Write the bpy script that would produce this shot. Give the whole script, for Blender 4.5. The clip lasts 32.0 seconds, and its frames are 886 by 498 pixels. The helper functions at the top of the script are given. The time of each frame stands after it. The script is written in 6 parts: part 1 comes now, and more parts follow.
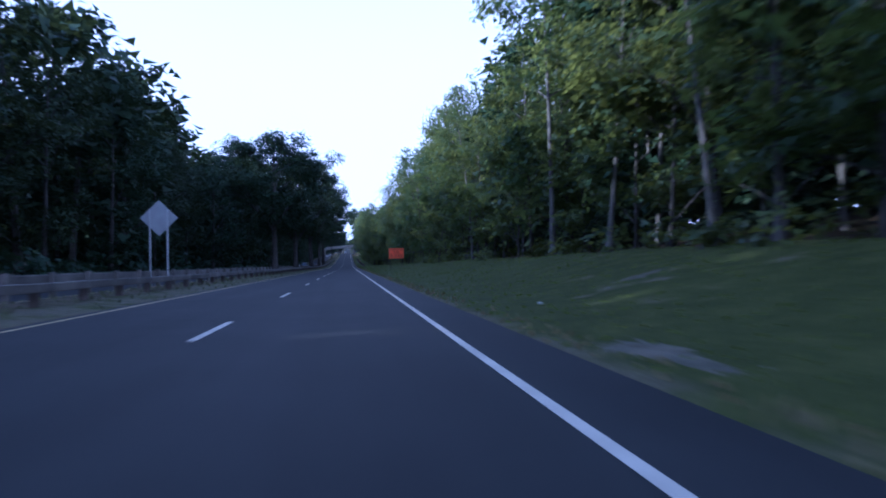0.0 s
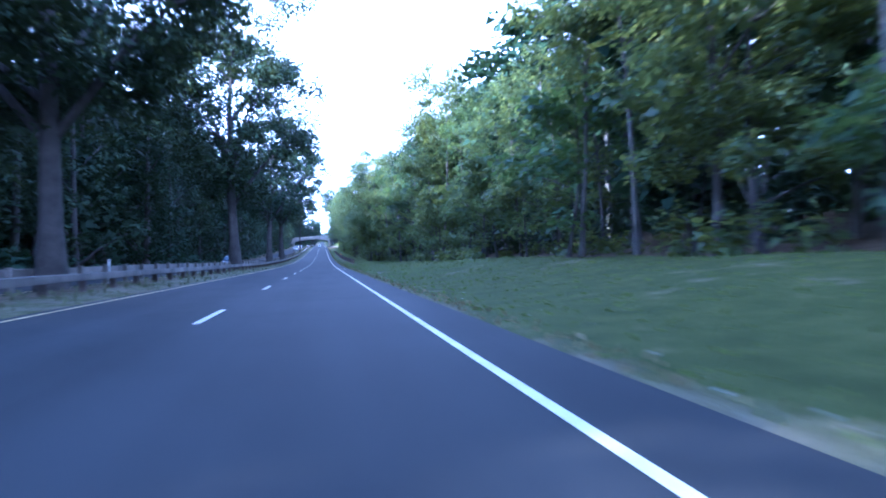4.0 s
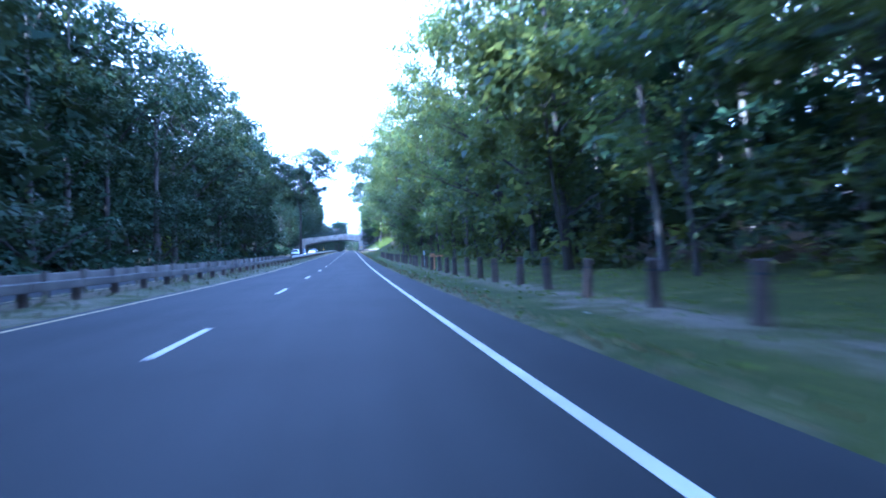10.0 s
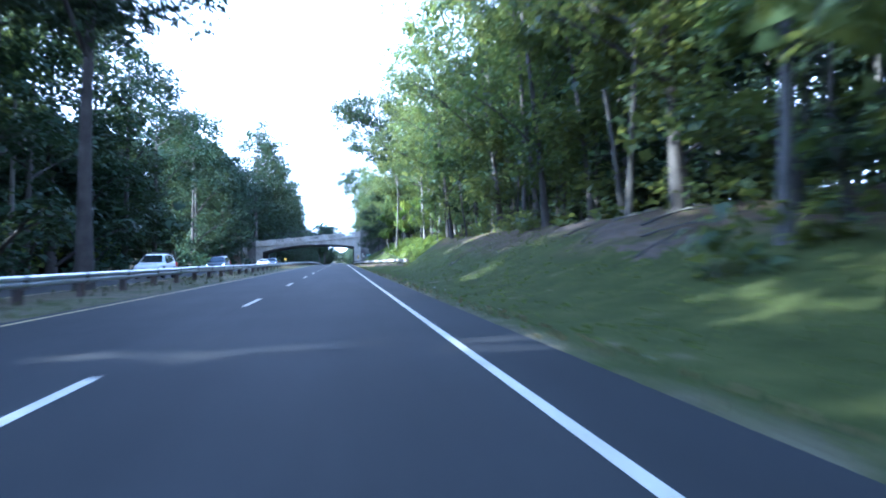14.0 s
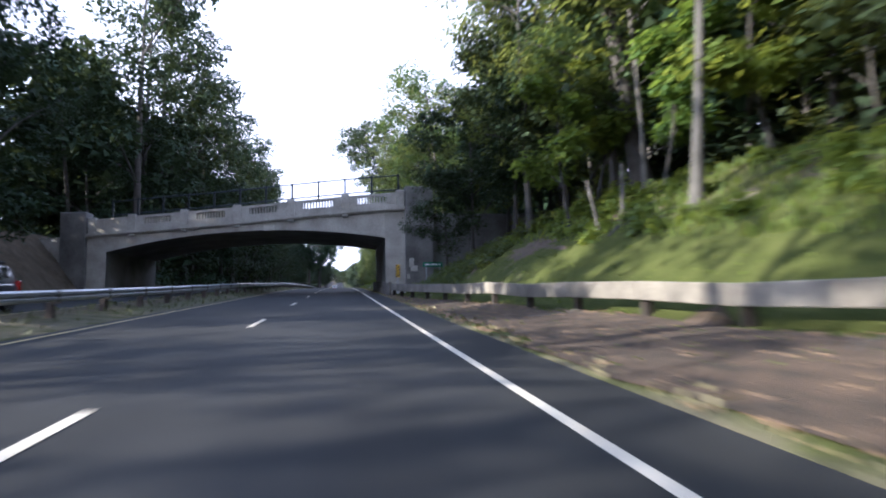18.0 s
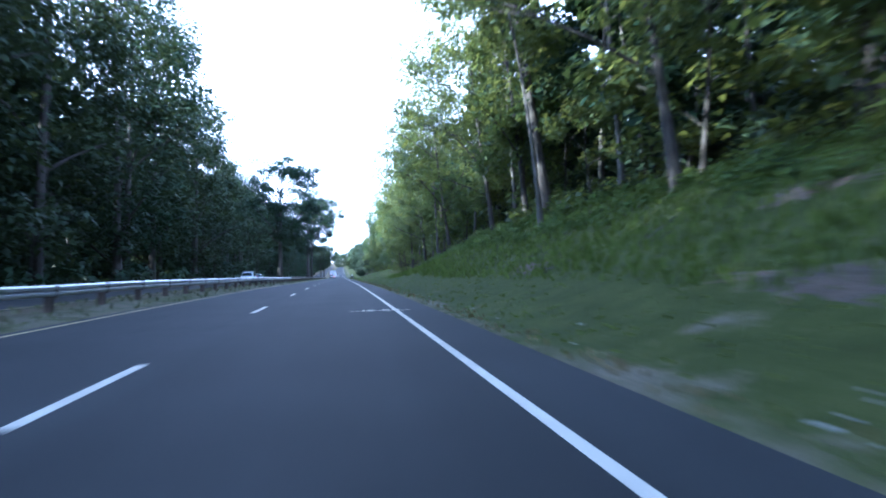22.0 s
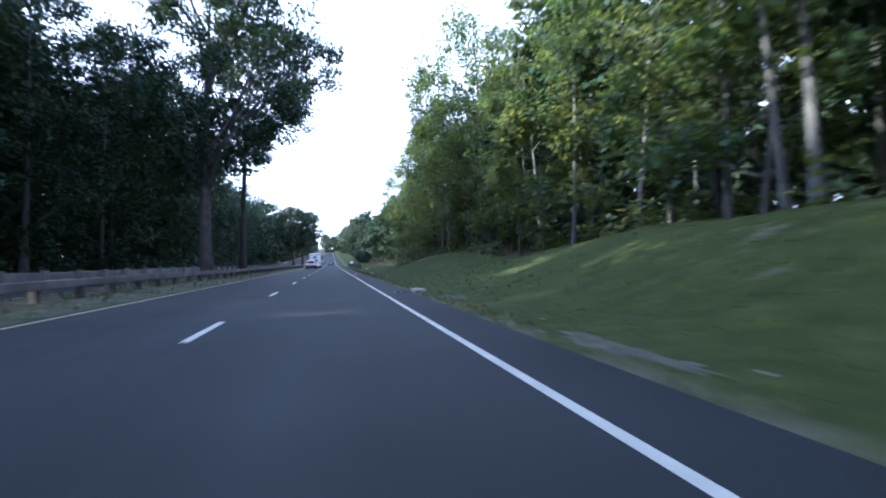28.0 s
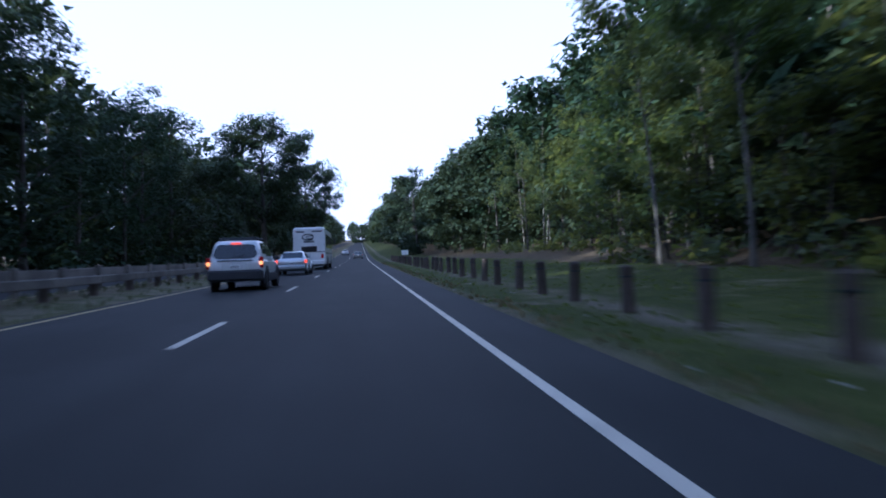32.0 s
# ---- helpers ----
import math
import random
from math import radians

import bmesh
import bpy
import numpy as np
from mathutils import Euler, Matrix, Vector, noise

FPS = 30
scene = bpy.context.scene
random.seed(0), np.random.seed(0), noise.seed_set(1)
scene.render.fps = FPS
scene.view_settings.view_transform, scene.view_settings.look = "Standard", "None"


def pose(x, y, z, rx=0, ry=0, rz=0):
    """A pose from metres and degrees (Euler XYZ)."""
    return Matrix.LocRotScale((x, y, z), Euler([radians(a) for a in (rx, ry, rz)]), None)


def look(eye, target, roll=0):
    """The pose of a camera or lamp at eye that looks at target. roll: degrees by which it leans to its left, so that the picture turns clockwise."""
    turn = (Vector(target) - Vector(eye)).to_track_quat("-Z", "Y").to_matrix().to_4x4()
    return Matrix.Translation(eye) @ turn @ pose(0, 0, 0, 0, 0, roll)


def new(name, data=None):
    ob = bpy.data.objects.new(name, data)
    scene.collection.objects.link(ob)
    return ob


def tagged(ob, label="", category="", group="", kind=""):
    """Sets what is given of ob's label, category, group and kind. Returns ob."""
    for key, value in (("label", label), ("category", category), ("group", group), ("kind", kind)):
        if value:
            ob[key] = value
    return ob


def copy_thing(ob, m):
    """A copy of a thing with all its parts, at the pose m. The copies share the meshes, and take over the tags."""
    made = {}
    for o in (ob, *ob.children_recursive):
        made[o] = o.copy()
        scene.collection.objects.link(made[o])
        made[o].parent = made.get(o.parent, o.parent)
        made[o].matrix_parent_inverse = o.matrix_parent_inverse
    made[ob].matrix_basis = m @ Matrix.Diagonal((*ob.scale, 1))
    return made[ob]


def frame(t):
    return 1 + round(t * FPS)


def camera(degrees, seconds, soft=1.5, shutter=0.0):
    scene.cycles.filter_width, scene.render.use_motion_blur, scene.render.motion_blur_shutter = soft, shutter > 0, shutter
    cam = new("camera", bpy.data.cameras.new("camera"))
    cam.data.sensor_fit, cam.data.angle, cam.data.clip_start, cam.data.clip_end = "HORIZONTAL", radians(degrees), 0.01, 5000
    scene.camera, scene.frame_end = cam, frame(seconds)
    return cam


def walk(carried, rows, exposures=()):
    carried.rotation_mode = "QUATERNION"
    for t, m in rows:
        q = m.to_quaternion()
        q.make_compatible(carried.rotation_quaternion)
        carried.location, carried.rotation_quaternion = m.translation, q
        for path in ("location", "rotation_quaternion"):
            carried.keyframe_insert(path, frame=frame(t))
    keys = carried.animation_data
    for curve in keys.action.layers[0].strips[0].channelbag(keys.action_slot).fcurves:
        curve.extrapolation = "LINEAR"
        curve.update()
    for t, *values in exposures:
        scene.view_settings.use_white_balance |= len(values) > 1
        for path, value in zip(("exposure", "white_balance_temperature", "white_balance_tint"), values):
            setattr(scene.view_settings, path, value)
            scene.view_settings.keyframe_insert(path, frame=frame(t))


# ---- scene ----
cam = camera(70.0, 32.0, soft=1.9, shutter=0.4)

# seconds, across the road, along it, height, then tilt, lean and turn in degrees
ROWS = [
    (0.0, 0.22, 0.00, 1.05, 0.64, 1.08, -8.49), (0.5, 0.18, 11.56, 0.93, 0.28, 1.36, -8.62),
    (1.0, 0.13, 23.25, 0.82, 0.09, 1.34, -8.92), (1.5, 0.11, 35.01, 0.70, 0.22, 0.87, -9.24),
    (2.0, 0.09, 46.90, 0.58, 0.35, 0.49, -9.71), (2.5, 0.09, 58.94, 0.46, 0.48, 0.42, -10.03),
    (3.0, 0.08, 71.10, 0.34, 0.14, 0.84, -10.19), (3.5, 0.09, 83.37, 0.22, 0.11, 0.77, -10.67),
    (5.5, 0.15, 133.51, -0.29, 0.48, 1.66, -10.21), (6.0, 0.17, 146.20, -0.41, 0.30, 2.28, -9.98),
    (6.5, 0.20, 158.85, -0.54, 0.11, 2.11, -10.03), (7.0, 0.21, 171.46, -0.65, 0.06, 2.03, -9.93),
    (7.5, 0.24, 183.96, -0.73, -0.04, 1.82, -9.37), (8.0, 0.29, 196.39, -0.77, 0.33, 1.82, -8.97),
    (8.5, 0.35, 208.73, -0.78, 0.52, 2.06, -8.71), (9.0, 0.38, 221.07, -0.76, 0.55, 3.01, -8.13),
    (9.5, 0.35, 233.39, -0.71, 0.96, 2.63, -8.08), (10.0, 0.28, 245.76, -0.63, 0.90, 2.46, -8.18),
    (10.5, 0.27, 258.21, -0.51, 0.99, 1.38, -9.07), (11.0, 0.26, 270.76, -0.35, 0.94, 1.62, -9.74),
    (11.5, 0.25, 283.40, -0.17, 0.70, 1.82, -10.35), (12.0, 0.23, 296.13, 0.06, 0.76, 2.11, -10.48),
    (12.5, 0.22, 308.94, 0.32, 0.83, 1.70, -10.62), (13.0, 0.22, 321.79, 0.61, 1.03, 1.59, -10.44),
    (13.5, 0.24, 334.66, 0.92, 1.45, 1.53, -9.86), (14.0, 0.27, 347.46, 1.23, 2.18, 1.36, -9.12),
    (14.5, 0.29, 360.09, 1.53, 2.43, 1.20, -8.85), (16.5, 0.22, 409.25, 2.71, 2.90, 0.37, -8.71),
    (17.0, 0.18, 421.42, 3.00, 2.90, 0.57, -9.49), (17.5, 0.10, 433.57, 3.30, 3.31, 0.93, -9.64),
    (18.0, 0.02, 445.71, 3.59, 4.03, 0.78, -9.15), (18.5, -0.03, 457.91, 3.88, 4.51, 0.38, -7.17),
    (19.0, 0.00, 470.08, 4.17, 4.36, 1.08, -8.49), (19.5, 0.03, 482.19, 4.46, 4.44, 1.18, -7.37),
    (20.0, 0.07, 494.17, 4.75, 2.44, 0.83, -9.07), (20.5, 0.08, 506.04, 5.01, 3.37, 1.02, -8.64),
    (21.0, 0.11, 517.79, 5.25, 3.67, 1.22, -8.37), (21.5, 0.18, 529.43, 5.45, 2.85, 1.86, -8.87),
    (22.0, 0.29, 540.98, 5.64, 2.50, 1.39, -9.06), (22.5, 0.38, 552.45, 5.79, 2.12, 1.44, -9.24),
    (23.0, 0.45, 563.91, 5.93, 1.75, 1.68, -9.27), (23.5, 0.52, 575.43, 6.04, 1.60, 1.82, -9.33),
    (24.0, 0.56, 587.00, 6.12, 1.61, 1.16, -9.71), (24.5, 0.56, 598.67, 6.18, 1.62, 0.29, -9.93),
    (25.0, 0.53, 610.44, 6.23, 1.43, 0.53, -10.00), (25.5, 0.45, 622.29, 6.28, 1.43, 0.73, -9.53),
    (27.5, 0.04, 670.62, 6.47, 1.44, 1.24, -9.49), (28.0, -0.02, 682.93, 6.52, 1.33, 1.04, -9.99),
    (28.5, -0.03, 695.32, 6.57, 1.24, 1.12, -10.02), (29.0, 0.03, 707.78, 6.62, 1.15, 1.31, -9.59),
    (29.5, 0.08, 720.22, 6.67, 1.22, 1.39, -8.84), (30.0, 0.14, 732.62, 6.72, 1.13, 1.77, -8.09),
    (30.5, 0.18, 744.97, 6.77, 0.86, 1.84, -7.46), (31.0, 0.23, 757.27, 6.82, 0.60, 1.82, -7.13),
    (31.5, 0.27, 769.47, 6.87, 0.64, 1.79, -7.28), (32.0, 0.29, 781.60, 6.92, 0.53, 1.96, -7.43),
]
EXPOSURES = [(0, 1.10, 3680, 23), (1, 1.55, 3550, 22), (2, 2.2, 3300, 21), (3, 2.80, 3500, 21), (7, 3.70, 3370, 16), (8.5, 3.58, 3450, 14), (10, 3.37, 3380, 16), (11, 3.38, 3525, 18), (12, 3.45, 3500, 17), (13, 3.45, 3725, 14), (14, 3.08, 3720, 10), (17, 2.05, 3820, 11), (18, 1.88, 4500, 16), (19, 2.25, 4150, 24), (19.5, 2.65, 4035, 16), (20, 3.80, 3750, 10), (20.5, 3.68, 3750, 9), (22, 2.90, 3830, 10), (23, 2.30, 4100, 13), (25, 2.6, 3830, 10), (28, 2.18, 4100, 12), (29, 2.54, 3990, 12), (30, 2.36, 4200, 13), (31, 1.42, 3980, 13), (32, 1.0, 3990, 16)]
walk(cam, [(t, pose(x, y, z, 90 + tilt, lean, turn)) for t, x, y, z, tilt, lean, turn in ROWS], EXPOSURES)

# ---- world and sun ----
SUN_UP, SUN_AZ = radians(21.0), radians(256.0)   # a low sun behind the woods beyond the oncoming carriageway
world = bpy.data.worlds.new("world")
scene.world = world
world.use_nodes = True
wn = world.node_tree
sky = wn.nodes.new("ShaderNodeTexSky")
sky.sky_type = "NISHITA"
sky.sun_disc = False
sky.sun_elevation, sky.sun_rotation = SUN_UP, SUN_AZ
sky.air_density, sky.dust_density, sky.ozone_density = 1.0, 2.0, 1.0
haze = wn.nodes.new("ShaderNodeHueSaturation")     # a pale, hazy evening sky
haze.inputs["Saturation"].default_value = 0.5
wn.links.new(sky.outputs[0], haze.inputs["Color"])
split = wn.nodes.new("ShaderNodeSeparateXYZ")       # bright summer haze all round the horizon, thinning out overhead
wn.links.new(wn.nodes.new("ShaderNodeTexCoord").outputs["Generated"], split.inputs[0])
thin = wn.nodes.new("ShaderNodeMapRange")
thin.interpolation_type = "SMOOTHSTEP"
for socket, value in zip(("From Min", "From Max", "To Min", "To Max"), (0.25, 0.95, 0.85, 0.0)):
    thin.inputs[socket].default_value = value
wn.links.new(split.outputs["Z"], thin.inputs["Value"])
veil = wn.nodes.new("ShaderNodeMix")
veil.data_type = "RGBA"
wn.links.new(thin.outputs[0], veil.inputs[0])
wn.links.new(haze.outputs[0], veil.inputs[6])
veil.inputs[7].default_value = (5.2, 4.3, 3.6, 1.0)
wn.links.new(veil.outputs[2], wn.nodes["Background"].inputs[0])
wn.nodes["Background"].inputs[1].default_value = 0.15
sun = new("sun", bpy.data.lights.new("sun", "SUN"))
sun.data.energy, sun.data.angle, sun.data.color = 5.0, radians(0.6), (1.0, 0.77, 0.45)
to_sun = Vector((math.sin(SUN_AZ) * math.cos(SUN_UP), math.cos(SUN_AZ) * math.cos(SUN_UP), math.sin(SUN_UP)))
sun.matrix_world = look(to_sun * 300, (0, 0, 0))

# ---- the lie of the land ----
GRADE_S = [-400, 160, 320, 490, 600, 850, 970, 3000]
GRADE = [-0.010, -0.010, 0.024, 0.024, 0.004, 0.004, 0.030, 0.030]
_s = np.arange(-400.0, 3000.0, 1.0)
_g = np.interp(_s, GRADE_S, GRADE)
_z = np.concatenate([[0.0], np.cumsum((_g[1:] + _g[:-1]) / 2)])
_z -= np.interp(0.0, _s, _z)
BANK_S = [0, 60, 140, 200, 335, 356, 368, 410, 440, 462, 478, 488, 490, 493, 508, 520, 590, 612, 640, 670, 688, 705, 722, 745, 765, 785, 900, 1000, 1300]
BANK_H = [1.5, 1.2, 0.9, 0.3, 0.4, 1.4, 2.7, 3.1, 3.4, 4.2, 4.7, 3.6, 2.6, 4.0, 4.1, 3.9, 4.2, 2.6, 1.4, 1.2, 2.2, 2.3, 1.1, 2.0, 0.8, 0.2, 0.3, 1.5, 2.0]
EDGE, DASH_X, YELLOW = 1.65, -2.01, -5.67       # painted lines
PAVE_R, PAVE_L = 2.65, -6.0                     # this carriageway
OPP_R, OPP_L = -10.6, -17.3                     # the oncoming one
BRIDGE_S0, BRIDGE_S1 = 491.5, 504.5


def zr(s):
    return np.interp(s, _s, _z)


def smooth(u):
    u = np.clip(u, 0.0, 1.0)
    return u * u * (3 - 2 * u)


def wave(x, s):
    return 0.5 * np.sin(0.31 * x + 0.17 * s) + 0.3 * np.sin(0.73 * s - 0.41 * x + 1.3) + 0.2 * np.sin(1.7 * x + 1.1 * s)


def land(x, s):
    """Height of the ground over sea level at x across, s along."""
    x, s = np.asarray(x, float), np.asarray(s, float)
    bank = np.interp(s, BANK_S, BANK_H)
    toe = np.interp(s, [400, 425, 468, 488, 495], [3.5, 8.9, 6.4, 4.6, 3.5])
    u = np.clip((x - toe) / (12.5 - toe), 0, 1)
    steep = smooth((s - 410) / 15) * smooth((490 - s) / 6)      # the straight bank behind the flared rail
    lift = 0.27 * smooth((x - 3.0) / 4.5) * smooth((s - 408) / 14) * smooth((486 - s) / 18)
    even = 0.8 * smooth((s - 506) / 6) * smooth((640 - s) / 20)     # the even slope beyond the overpass
    right = bank * (smooth(u) + steep * (u ** 0.8 - smooth(u)) + even * (u ** 1.25 - smooth(u))) + lift + np.clip(x - 14, 0, 60) * 0.12 + 0.10 * smooth((x - 3.2) / 3) * wave(x, s)
    near_bridge = np.exp(-((s - 498) / 22.0) ** 2)
    left = np.clip(-18.0 - x, 0, 60) * 0.05 + 4.6 * near_bridge * smooth((-18.5 - x) / 5) + 0.08 * wave(x, s)
    middle = 0.12 * smooth((-6.2 - x) / 1.5) * smooth((x + 10.5) / 1.0) + 0.03 * wave(3 * x, s)
    h = np.where(x > PAVE_R, right, np.where(x < OPP_L, left, middle))
    under = ((x < PAVE_R + 0.05) & (x > PAVE_L - 0.05)) | ((x < OPP_R + 0.05) & (x > OPP_L - 0.05))
    h = np.where(under, -0.10, h + 0.0)
    return zr(s) + h


# ---- materials ----
def material(name):
    m = bpy.data.materials.new(name)
    m.use_nodes = True
    return m, m.node_tree.nodes, m.node_tree.links, m.node_tree.nodes["Principled BSDF"]


def ramp(nodes, links, source, stops):
    r = nodes.new("ShaderNodeValToRGB")
    while len(r.color_ramp.elements) < len(stops):
        r.color_ramp.elements.new(0.5)
    for e, (p, c) in zip(r.color_ramp.elements, stops):
        e.position, e.color = p, (*c, 1.0)
    links.new(source, r.inputs[0])
    return r.outputs[0]


def noise_tex(nodes, links, coords, scale, detail=4.0, rough=0.55):
    n = nodes.new("ShaderNodeTexNoise")
    n.inputs["Scale"].default_value, n.inputs["Detail"].default_value, n.inputs["Roughness"].default_value = scale, detail, rough
    links.new(coords, n.inputs["Vector"])
    return n.outputs["Fac"]


def mixed(nodes, links, fac, a, b, mode="MIX"):
    m = nodes.new("ShaderNodeMix")
    m.data_type, m.blend_type = "RGBA", mode
    for value, sock in ((fac, m.inputs[0]), (a, m.inputs[6]), (b, m.inputs[7])):
        if isinstance(value, (int, float)):
            sock.default_value = value
        elif isinstance(value, tuple):
            sock.default_value = (*value, 1.0)
        else:
            links.new(value, sock)
    return m.outputs[2]


def bump(nodes, links, height, bsdf, strength, distance):
    b = nodes.new("ShaderNodeBump")
    b.inputs["Strength"].default_value, b.inputs["Distance"].default_value = strength, distance
    links.new(height, b.inputs["Height"])
    links.new(b.outputs[0], bsdf.inputs["Normal"])


def surface(name, dark, light, scale=3.0, fine=40.0, rough=0.8, metal=0.0, relief=0.3, depth=0.01, vary=0.0, space="Object"):
    """A two-scale material: patches between two colours, a finer grain over them, and relief."""
    m, nodes, links, bsdf = material(name)
    tc = nodes.new("ShaderNodeTexCoord").outputs[space]
    big = noise_tex(nodes, links, tc, scale)
    small = noise_tex(nodes, links, tc, fine, 3.0, 0.7)
    colour = ramp(nodes, links, big, [(0.3, dark), (0.7, light)])
    grain = ramp(nodes, links, small, [(0.25, (0.72, 0.72, 0.72)), (0.75, (1.15, 1.15, 1.15))])
    colour = mixed(nodes, links, 1.0, colour, grain, "MULTIPLY")
    if vary:
        info = nodes.new("ShaderNodeObjectInfo").outputs["Random"]
        tint = ramp(nodes, links, info, [(0.0, (1 - vary,) * 3), (1.0, (1 + vary * 0.6,) * 3)])
        colour = mixed(nodes, links, 1.0, colour, tint, "MULTIPLY")
    links.new(colour, bsdf.inputs["Base Color"])
    bsdf.inputs["Roughness"].default_value, bsdf.inputs["Metallic"].default_value = rough, metal
    if relief:
        bump(nodes, links, small, bsdf, relief, depth)
    return m


def plain(name, colour, rough=0.5, metal=0.0, coat=0.0):
    m, nodes, links, bsdf = material(name)
    tc = nodes.new("ShaderNodeTexCoord").outputs["Object"]
    dust = noise_tex(nodes, links, tc, 2.3)
    links.new(ramp(nodes, links, dust, [(0.3, tuple(c * 0.88 for c in colour)), (0.7, tuple(min(1.0, c * 1.06) for c in colour))]), bsdf.inputs["Base Color"])
    bsdf.inputs["Roughness"].default_value, bsdf.inputs["Metallic"].default_value = rough, metal
    bsdf.inputs["Coat Weight"].default_value = coat
    return m


def leaf_material(name, dark, light, glow, share=0.4, gloss=0.35):
    """Leaves: colour varies leaf by leaf and tree by tree, light shines through."""
    m, nodes, links, bsdf = material(name)
    island = nodes.new("ShaderNodeNewGeometry").outputs["Random Per Island"]
    tree = nodes.new("ShaderNodeObjectInfo").outputs["Random"]
    colour = ramp(nodes, links, island, [(0.0, dark), (0.75, light), (1.0, tuple(c * 1.15 for c in light))])
    tint = ramp(nodes, links, tree, [(0.0, (0.75, 0.9, 0.85)), (0.5, (1.0, 1.0, 1.0)), (1.0, (1.1, 1.07, 0.92))])
    colour = mixed(nodes, links, 1.0, colour, tint, "MULTIPLY")
    links.new(colour, bsdf.inputs["Base Color"])
    bsdf.inputs["Roughness"].default_value = 0.55
    bsdf.inputs["Specular IOR Level"].default_value = gloss
    trans = nodes.new("ShaderNodeBsdfTranslucent")
    links.new(mixed(nodes, links, 1.0, glow, tint, "MULTIPLY"), trans.inputs["Color"])
    mix = nodes.new("ShaderNodeMixShader")
    mix.inputs[0].default_value = share
    links.new(bsdf.outputs[0], mix.inputs[1])
    links.new(trans.outputs[0], mix.inputs[2])
    links.new(mix.outputs[0], nodes["Material Output"].inputs["Surface"])
    return m


def asphalt_material(name, base):
    m, nodes, links, bsdf = material(name)
    tc = nodes.new("ShaderNodeTexCoord").outputs["Object"]
    stretch = nodes.new("ShaderNodeMapping")
    stretch.inputs["Scale"].default_value = (1.0, 0.06, 1.0)
    links.new(tc, stretch.inputs["Vector"])
    tracks = noise_tex(nodes, links, stretch.outputs[0], 0.9, 3.0)
    patch = noise_tex(nodes, links, tc, 0.35)
    grit = noise_tex(nodes, links, tc, 160.0, 2.0, 0.8)
    a = ramp(nodes, links, tracks, [(0.3, tuple(c * 0.8 for c in base)), (0.7, tuple(c * 1.2 for c in base))])
    b = ramp(nodes, links, patch, [(0.35, (0.86, 0.86, 0.86)), (0.65, (1.1, 1.1, 1.1))])
    c = ramp(nodes, links, grit, [(0.3, (0.7, 0.7, 0.7)), (0.75, (1.35, 1.33, 1.3))])
    colour = mixed(nodes, links, 1.0, mixed(nodes, links, 1.0, a, b, "MULTIPLY"), c, "MULTIPLY")
    links.new(colour, bsdf.inputs["Base Color"])
    bsdf.inputs["Roughness"].default_value = 0.78
    bsdf.inputs["Specular IOR Level"].default_value = 0.16
    bump(nodes, links, grit, bsdf, 0.35, 0.006)
    return m


